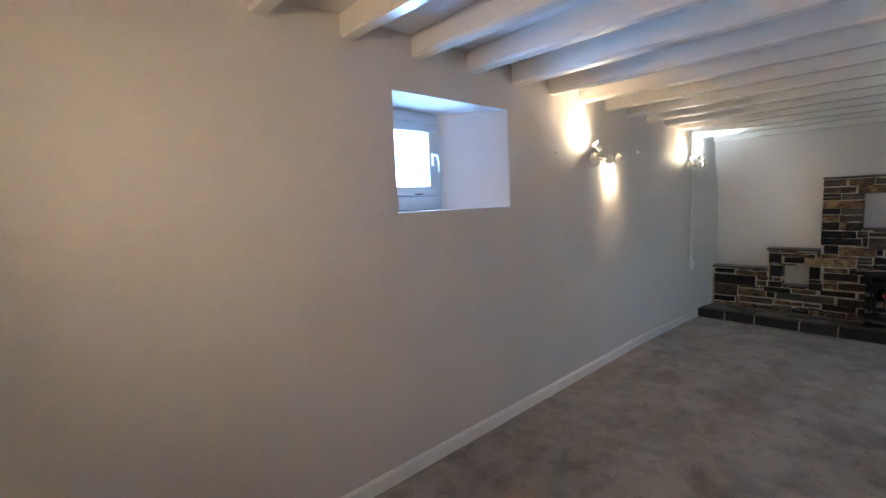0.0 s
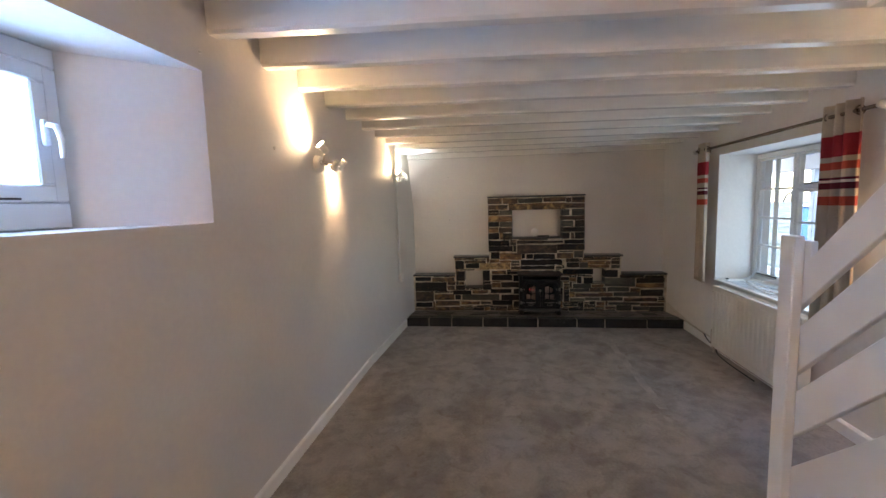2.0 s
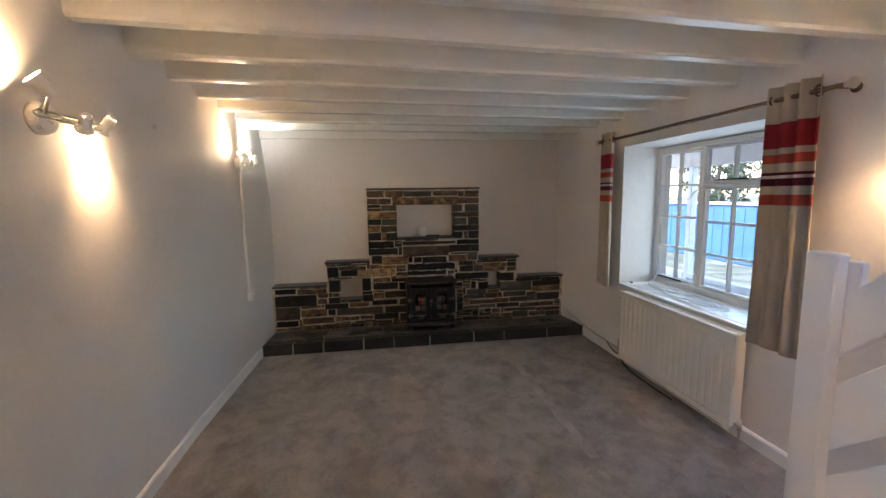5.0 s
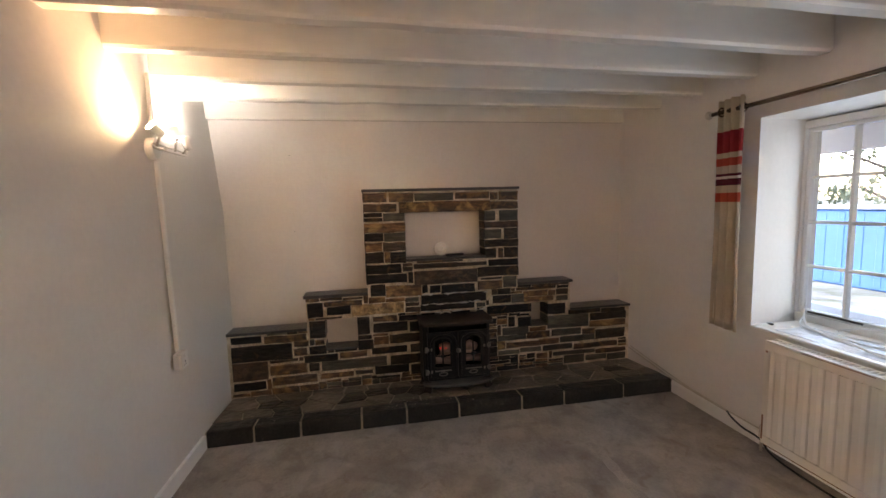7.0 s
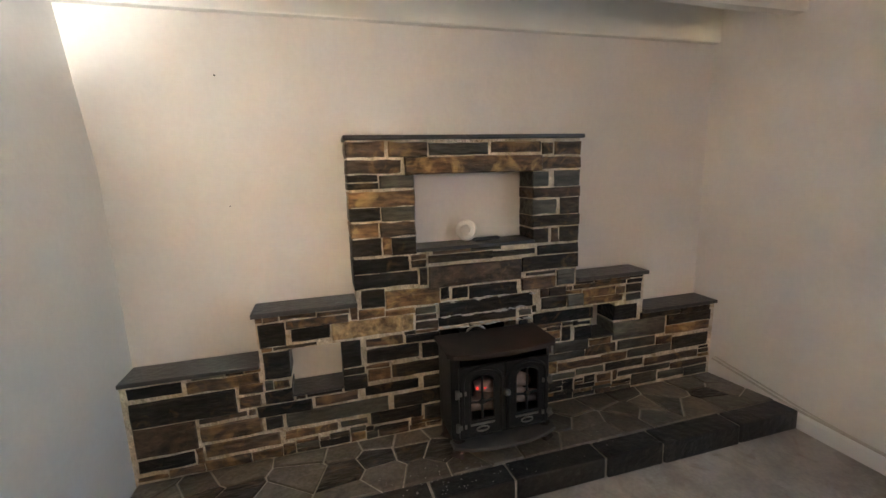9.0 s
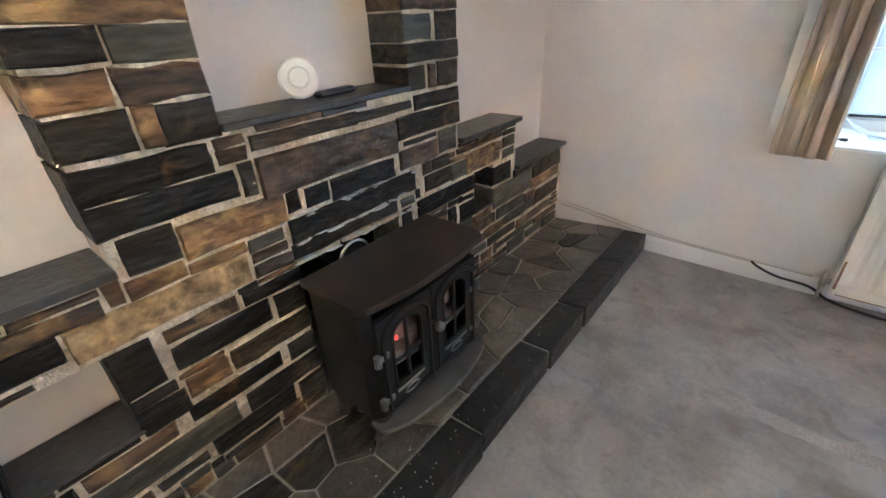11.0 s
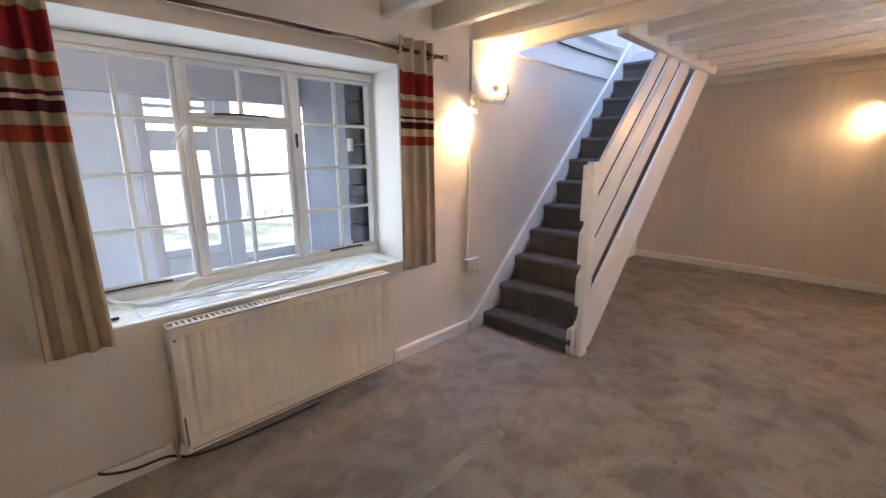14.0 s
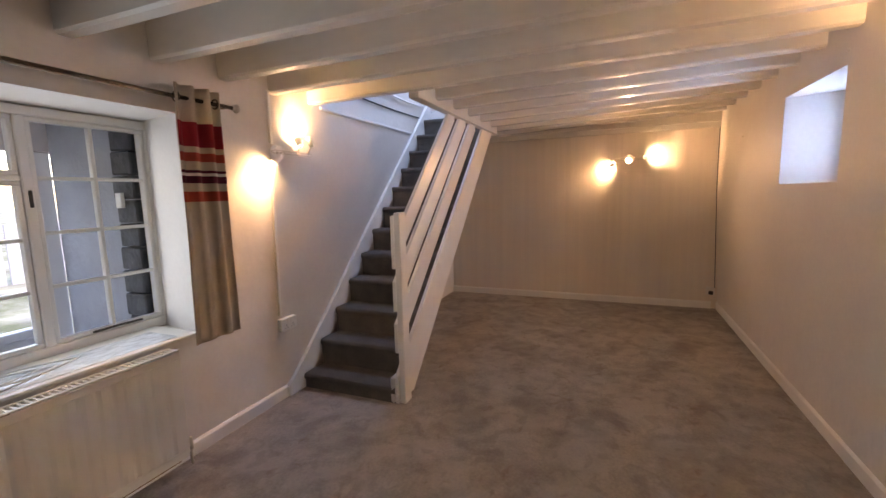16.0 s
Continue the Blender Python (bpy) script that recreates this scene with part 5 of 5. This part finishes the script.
left_curtain = curtain(4.745, 4.915, 0.03, "beige eyelet curtain with red and orange stripes, drawn back", 3, 0.6)
bm = prism(bmesh.new(), [(4.915, ROD_Y - 0.012), (4.962, ROD_Y - 0.022), (4.963, ROD_Y - 0.018), (4.915, ROD_Y - 0.006)], "z", 0.69, 1.97)
lining = part("lining", bm, LINING, left_curtain, "white lining edge")
lining.matrix_parent_inverse = Matrix.Translation((-4.83, -ROD_Y, -0.66))
curtain(3.02, 3.285, 0.03, "beige eyelet curtain with red and orange stripes beside the stairs", 3, 2.2)


def curtain_rod():
    root = base("curtain_rod", "dark pewter curtain rod with ball finials", "curtain rod", at=(3.95, ROD_Y, ROD_Z))
    bm = tube(bmesh.new(), [(2.93, ROD_Y, ROD_Z), (4.97, ROD_Y, ROD_Z)], 0.011, 12)
    tube(bm, [(3.7, ROD_Y, ROD_Z), (4.98, ROD_Y, ROD_Z)], 0.0125, 12)
    kids = [part("rod", bm, STEEL, root, soft=True)]
    for x, s in ((2.93, -1), (4.97, 1)):
        bm = tube(bmesh.new(), [(x, ROD_Y, ROD_Z), (x + s * 0.006, ROD_Y, ROD_Z), (x + s * 0.010, ROD_Y, ROD_Z), (x + s * 0.018, ROD_Y, ROD_Z), (x + s * 0.032, ROD_Y, ROD_Z), (x + s * 0.045, ROD_Y, ROD_Z), (x + s * 0.052, ROD_Y, ROD_Z)],
                  [0.014, 0.014, 0.009, 0.020, 0.026, 0.018, 0.004], 14)
        kids.append(part("finial", bm, CHROME, root, "brushed ball finial", True))
        xb = x - s * 0.035
        bm = tube(bmesh.new(), [(xb, YR, ROD_Z), (xb, YR + 0.006, ROD_Z)], 0.024, 14)
        tube(bm, [(xb, YR + 0.004, ROD_Z), (xb, ROD_Y - 0.012, ROD_Z - 0.004)], 0.007, 8)
        kids.append(part("bracket", bm, STEEL, root, soft=True))
    for o in kids:
        o.matrix_parent_inverse = Matrix.Translation((-3.95, -ROD_Y, -ROD_Z))


curtain_rod()

# dark joint in the corner of the end wall, pipe and cable in the stairwell
cable("black_cable", [(1.2, YR - 0.15, 2.36), (0.5, YR - 0.15, 2.355), (-0.2, YR - 0.15, 2.37)], 0.008, CABLEBLACK, "black cable along the upper stair wall")
cable("white_pipe", [(0.9, YR - 0.14, 2.52), (0.2, YR - 0.14, 2.50), (-0.3, YR - 0.14, 2.53)], 0.012, GLOSS, "white painted pipe along the upper stair wall", "pipe")
cable("dark_cable", [(X0 + 0.01, YL + 0.030, 0.25), (X0 + 0.008, YL + 0.008, 0.95), (X0 + 0.010, YL - 0.008, 1.5), (X0 + 0.010, YL - 0.008, 2.08)], 0.004, CABLEBLACK, "thin dark cable in the corner of the end wall")

# small marks on the walls
def wall_mark(name, at, n, r, material, label):
    at, n = Vector(at), Vector(n)
    bm = tube(bmesh.new(), [Vector((0, 0, 0)), n * 0.004, n * 0.010], [r, r * 0.8, r * 0.5], 8)
    return tagged(base_at(part(name, bm, material), at), label, "hook")


def base_at(ob, at):
    ob.location = at
    return ob


wall_mark("picture_nail", (0.07, YL, 1.876), NORTH, 0.009, PLASTER, "painted over hook on the plaster wall")
wall_mark("wall_hook", (2.455, YL, 1.79), NORTH, 0.011, PLASTER, "painted over hook on the plaster wall")
wall_mark("wall_hook", (3.75, YL, 1.85), NORTH, 0.011, PLASTER, "painted over hook on the plaster wall")
wall_mark("picture_nail", (X1, 1.133, 1.838), (-1, 0, 0), 0.004, DARKMETAL, "small dark nail in the chimney wall")
wall_mark("picture_nail", (1.94, YL, 2.09), NORTH, 0.008, PLASTER, "painted over hook beside the window opening")
wall_mark("picture_nail", (X1, 1.133, 1.267), (-1, 0, 0), 0.003, DARKMETAL, "small dark nail in the chimney wall")

# old iron hook under the ceiling between two beams
bm = tube(bmesh.new(), [(0, 0, 0.0), (0, 0, -0.012), (0.010, 0.008, -0.020), (0.022, 0.016, -0.014), (0.024, 0.018, -0.004)], [0.005, 0.004, 0.004, 0.004, 0.003], 8)
tagged(base_at(part("ceiling_hook", bm, DARKMETAL, soft=True), (2.83, -1.18, H)), "small dark iron hook in the ceiling boards", "hook")

# pale worn seam in the carpet
bm = bmesh.new()
rnd = random.Random(12)
seam = [(3.38 + 1.5 * i / 30, -0.655 + 0.004 * math.sin(i * 0.9), 0.024 + 0.012 * rnd.random()) for i in range(31)]
lo = [bm.verts.new((x, y - w, 0.0015)) for x, y, w in seam]
hi = [bm.verts.new((x, y + w, 0.0015)) for x, y, w in seam]
mi = [bm.verts.new((x, y, 0.0028)) for x, y, w in seam]
for i in range(30):
    bm.faces.new((lo[i], lo[i + 1], mi[i + 1], mi[i]))
    bm.faces.new((mi[i], mi[i + 1], hi[i + 1], hi[i]))
SEAM = mat("pale worn carpet pile", (0.50, 0.455, 0.42), 0.98, 0.2, 7.0, 0.9, 260.0, fine=0.16, fine_scale=130, spec=0.1)
structure("trim_carpet_seam", bm, SEAM, "pale raised worn seam in the carpet", "seam")

# ---- outside: porch, garden ----
PORCHWHITE = mat("white porch paint", (0.80, 0.81, 0.84), 0.4, 0.05, 3.0, 0.1, 10.0)
PINKPAINT = mat("faded pink porch paint", (0.70, 0.63, 0.62), 0.5, 0.08, 3.0, 0.1, 10.0)
GREYWALL = mat("grey rendered wall", (0.30, 0.31, 0.34), 0.8, 0.12, 3.0, 0.4, 24.0)
DARKSTONE = mat("dark stone jamb", (0.055, 0.058, 0.065), 0.7, 0.4, 9.0, 0.8, 18.0)
PAVING = mat("pale concrete", (0.40, 0.39, 0.37), 0.85, 0.15, 2.0, 0.3, 30.0)
GRASS = mat("rough garden grass", (0.12, 0.14, 0.07), 0.9, 0.35, 1.2, 0.8, 40.0, second=(0.34, 0.33, 0.30), second_scale=0.8)
LEAF = mat("dull green foliage", (0.10, 0.12, 0.075), 0.7, 0.3, 2.0, by_object=0.2)
BARK = mat("grey bark", (0.10, 0.085, 0.07), 0.9, 0.3, 8.0, 0.6, 20.0)
BLUE = mat("blue container paint", (0.045, 0.16, 0.40), 0.45, 0.12, 2.0, 0.1, 10.0)
PALETRIM = mat("pale metal trim", (0.62, 0.66, 0.70), 0.4, 0.05, 4.0)

bm = boxes([(-120, 120, -120, 120, -0.19, -0.10)])
structure("ground", bm, GRASS, "rough grass and gravel garden", "ground")
bm = boxes([(2.3, 7.2, -3.35, VO - 0.001, -0.098, -0.02)])
structure("pavement", bm, PAVING, "pale concrete porch floor", "floor")
PY = -3.2


def porch():
    root = base("porch", "white painted glazed lean-to porch outside the window", "porch", at=(4.5, PY, 0))
    kids = []
    for x, w in ((3.07, 0.045), (3.681, 0.063), (4.66, 0.035), (5.85, 0.035), (6.9, 0.035)):
        kids.append(part("post", boxes([(x - w, x + w, PY - 0.04, PY + 0.04, -0.02, 1.77)], 0.005), PORCHWHITE, root))
    kids.append(part("header", boxes([(2.5, 7.0, PY - 0.05, PY + 0.05, 1.772, 2.10)], 0.006), PINKPAINT, root))
    for xa, xb, z0 in ((3.117, 3.616, 0.50), (4.697, 5.813, 0.45), (5.887, 6.863, 0.45)):
        kids.append(part("sill_rail", boxes([(xa, xb, PY - 0.045, PY + 0.045, z0, z0 + 0.06)], 0.006), PORCHWHITE, root))
        kids.append(part("panel", boxes([(xa, xb, PY - 0.012, PY + 0.012, -0.02, z0)], 0.002), PORCHWHITE, root))
    # half glazed door beside a boarded bay
    door = part("door", boxes([(3.746, 4.19, PY - 0.016, PY + 0.016, -0.02, 0.60), (3.746, 3.80, PY - 0.016, PY + 0.016, 0.60, 1.77)], 0.003), PORCHWHITE, root)
    kids.append(door)
    kids.append(part("panel", boxes([(4.26, 4.623, PY - 0.014, PY + 0.014, -0.02, 1.77)], 0.003), PORCHWHITE, root))
    kids.append(part("door_frame", boxes([(4.192, 4.258, PY - 0.03, PY + 0.035, -0.02, 1.77)], 0.004), PINKPAINT, root))
    for z0, z1 in ((0.602, 0.66), (1.39, 1.54), (1.58, 1.62), (1.69, 1.72), (1.752, 1.77)):
        kids.append(part("glazing_bar", boxes([(3.802, 4.188, PY - 0.018, PY + 0.018, z0, z1)], 0.004), PORCHWHITE, root))
    for k in range(8):
        x = 2.45 + 0.62 * k
        bm = bmesh.new()
        hexa(bm, [(x, PY - 0.2, 2.10), (x + 0.05, PY - 0.2, 2.10), (x + 0.05, VO - 0.001, 2.40), (x, VO - 0.001, 2.40), (x, PY - 0.2, 2.17), (x + 0.05, PY - 0.2, 2.17), (x + 0.05, VO - 0.001, 2.47), (x, VO - 0.001, 2.47)])
        kids.append(part("rafter", bm, PORCHWHITE, root))
        if k < 7:
            bm = bmesh.new()
            hexa(bm, [(x + 0.05, PY - 0.2, 2.15), (x + 0.62, PY - 0.2, 2.15), (x + 0.62, VO - 0.001, 2.45), (x + 0.05, VO - 0.001, 2.45), (x + 0.05, PY - 0.2, 2.155), (x + 0.62, PY - 0.2, 2.155), (x + 0.62, VO - 0.001, 2.455), (x + 0.05, VO - 0.001, 2.455)])
            kids.append(part("roof_panel", bm, PORCHWHITE, root))
    for o in kids:
        o.matrix_parent_inverse = Matrix.Translation((-4.5, -PY, 0))


porch()
bm = boxes([(2.93, 3.03, PY + 0.055, -2.36, -0.02, 2.15)])
structure("wall_porch_side", bm, GREYWALL, "grey rendered porch side wall", "wall")
bm = boxes([(2.30, 3.03, -2.35, VO - 0.002, -0.02, 2.3)])
structure("wall_porch_return", bm, GREYWALL, "grey rendered wall return beside the window", "wall")
bm = bmesh.new()
rnd = random.Random(3)
for k in range(16):
    z = -0.02 + 0.145 * k
    box(bm, 3.032, 3.135 + rnd.uniform(-0.012, 0.012), -2.30 + rnd.uniform(-0.01, 0.01), VO - 0.003, z + 0.004, z + 0.141)
bevelled(bm, 0.008)
structure("trim_stone_jamb", bm, DARKSTONE, "dark rough stone window jamb outside", "trim")
bm = boxes([(3.150, 3.175, -2.235, -2.185, 1.38, 1.47)], 0.004)
tagged(part("door_bell", bm, PLASTICWHITE), "small white bell box on the dark stone jamb", "bell")


def container():
    root = base("blue_container", "blue painted steel container in the garden", "container", at=(10.2, -8.2, -0.1))
    x0, x1, y0, y1, z1 = -2.6, 2.2, -1.0, 1.0, 1.28
    kids = [part("body", boxes([(x0, x1, y0, y1, 0, z1)], 0.03), BLUE, root)]
    for i in range(17):
        x = x0 + 0.15 + i * 0.28
        kids.append(part("rib", boxes([(x, x + 0.10, y1, y1 + 0.012, 0.05, z1 - 0.06)], 0.008), BLUE, root))
    kids.append(part("rim", boxes([(x0 - 0.03, x1 + 0.03, y1 - 0.05, y1 + 0.06, z1, z1 + 0.07)], 0.01), PALETRIM, root, "pale top rim"))
    return root


container()


def tree(x, y, h, spread, seed, kind_label):
    rnd = random.Random(seed)
    root = base("tree", kind_label, "tree", "garden trees", at=(x, y, -0.1))
    bm = tube(bmesh.new(), [(0, 0, 0), (0.05, 0.02, h * 0.3), (0.02, -0.04, h * 0.6), (0.0, 0.0, h * 0.85)], [0.14, 0.11, 0.07, 0.02], 8)
    for k in range(9):
        a = k * 2.4 + rnd.uniform(-0.3, 0.3)
        z = h * (0.3 + 0.06 * k)
        tube(bm, [(0.03, 0, z), (math.cos(a) * spread * 0.35, math.sin(a) * spread * 0.35, z + h * 0.08), (math.cos(a) * spread * 0.8, math.sin(a) * spread * 0.8, z + h * 0.18)], [0.05, 0.03, 0.008], 6)
    part("trunk", bm, BARK, root)
    bm = bmesh.new()
    cl = [(rnd.gauss(0, spread * 0.45), rnd.gauss(0, spread * 0.45), h * rnd.uniform(0.28, 1.0), rnd.uniform(0.18, 0.5)) for _ in range(46)]
    for cx, cy, cz, r in cl:
        for _ in range(44):
            v = Vector((rnd.gauss(0, 1), rnd.gauss(0, 1), rnd.gauss(0, 0.8))).normalized() * r * rnd.uniform(0.5, 1.0)
            c = Vector((cx, cy, cz)) + v
            s = rnd.uniform(0.05, 0.11)
            q = Euler((rnd.uniform(0, 6), rnd.uniform(0, 6), rnd.uniform(0, 6))).to_matrix()
            bm.faces.new([bm.verts.new(c + q @ Vector(p) * s) for p in ((-1, 0, 0), (0, -0.5, 0.1), (1, 0, 0), (0, 0.5, 0.1))])
    part("crown", bm, LEAF, root)
    return root


for k, (x, y, h, s) in enumerate(((11.0, -12.5, 4.2, 2.0), (14.5, -12.0, 3.6, 2.0), (8.0, -13.5, 3.9, 2.1), (17.5, -14.0, 4.4, 2.4), (5.2, -15.0, 3.2, 1.8))):
    tree(x, y, h, s, 60 + k, "leafy garden tree behind the container")


def fence():
    root = base("fence", "weathered timber garden fence", "fence", at=(5.0, -10.0, -0.1))
    for i in range(40):
        x = -6.0 + i * 0.42
        part("post" if i % 5 == 0 else "slat", boxes([(x, x + (0.09 if i % 5 == 0 else 0.35), 0.0, 0.04, 0.0, 1.15 if i % 5 else 1.3)], 0.006), GREYWALL, root)
    part("rail", boxes([(-6.0, 10.6, -0.04, -0.002, 0.85, 0.93)], 0.005), GREYWALL, root)


fence()
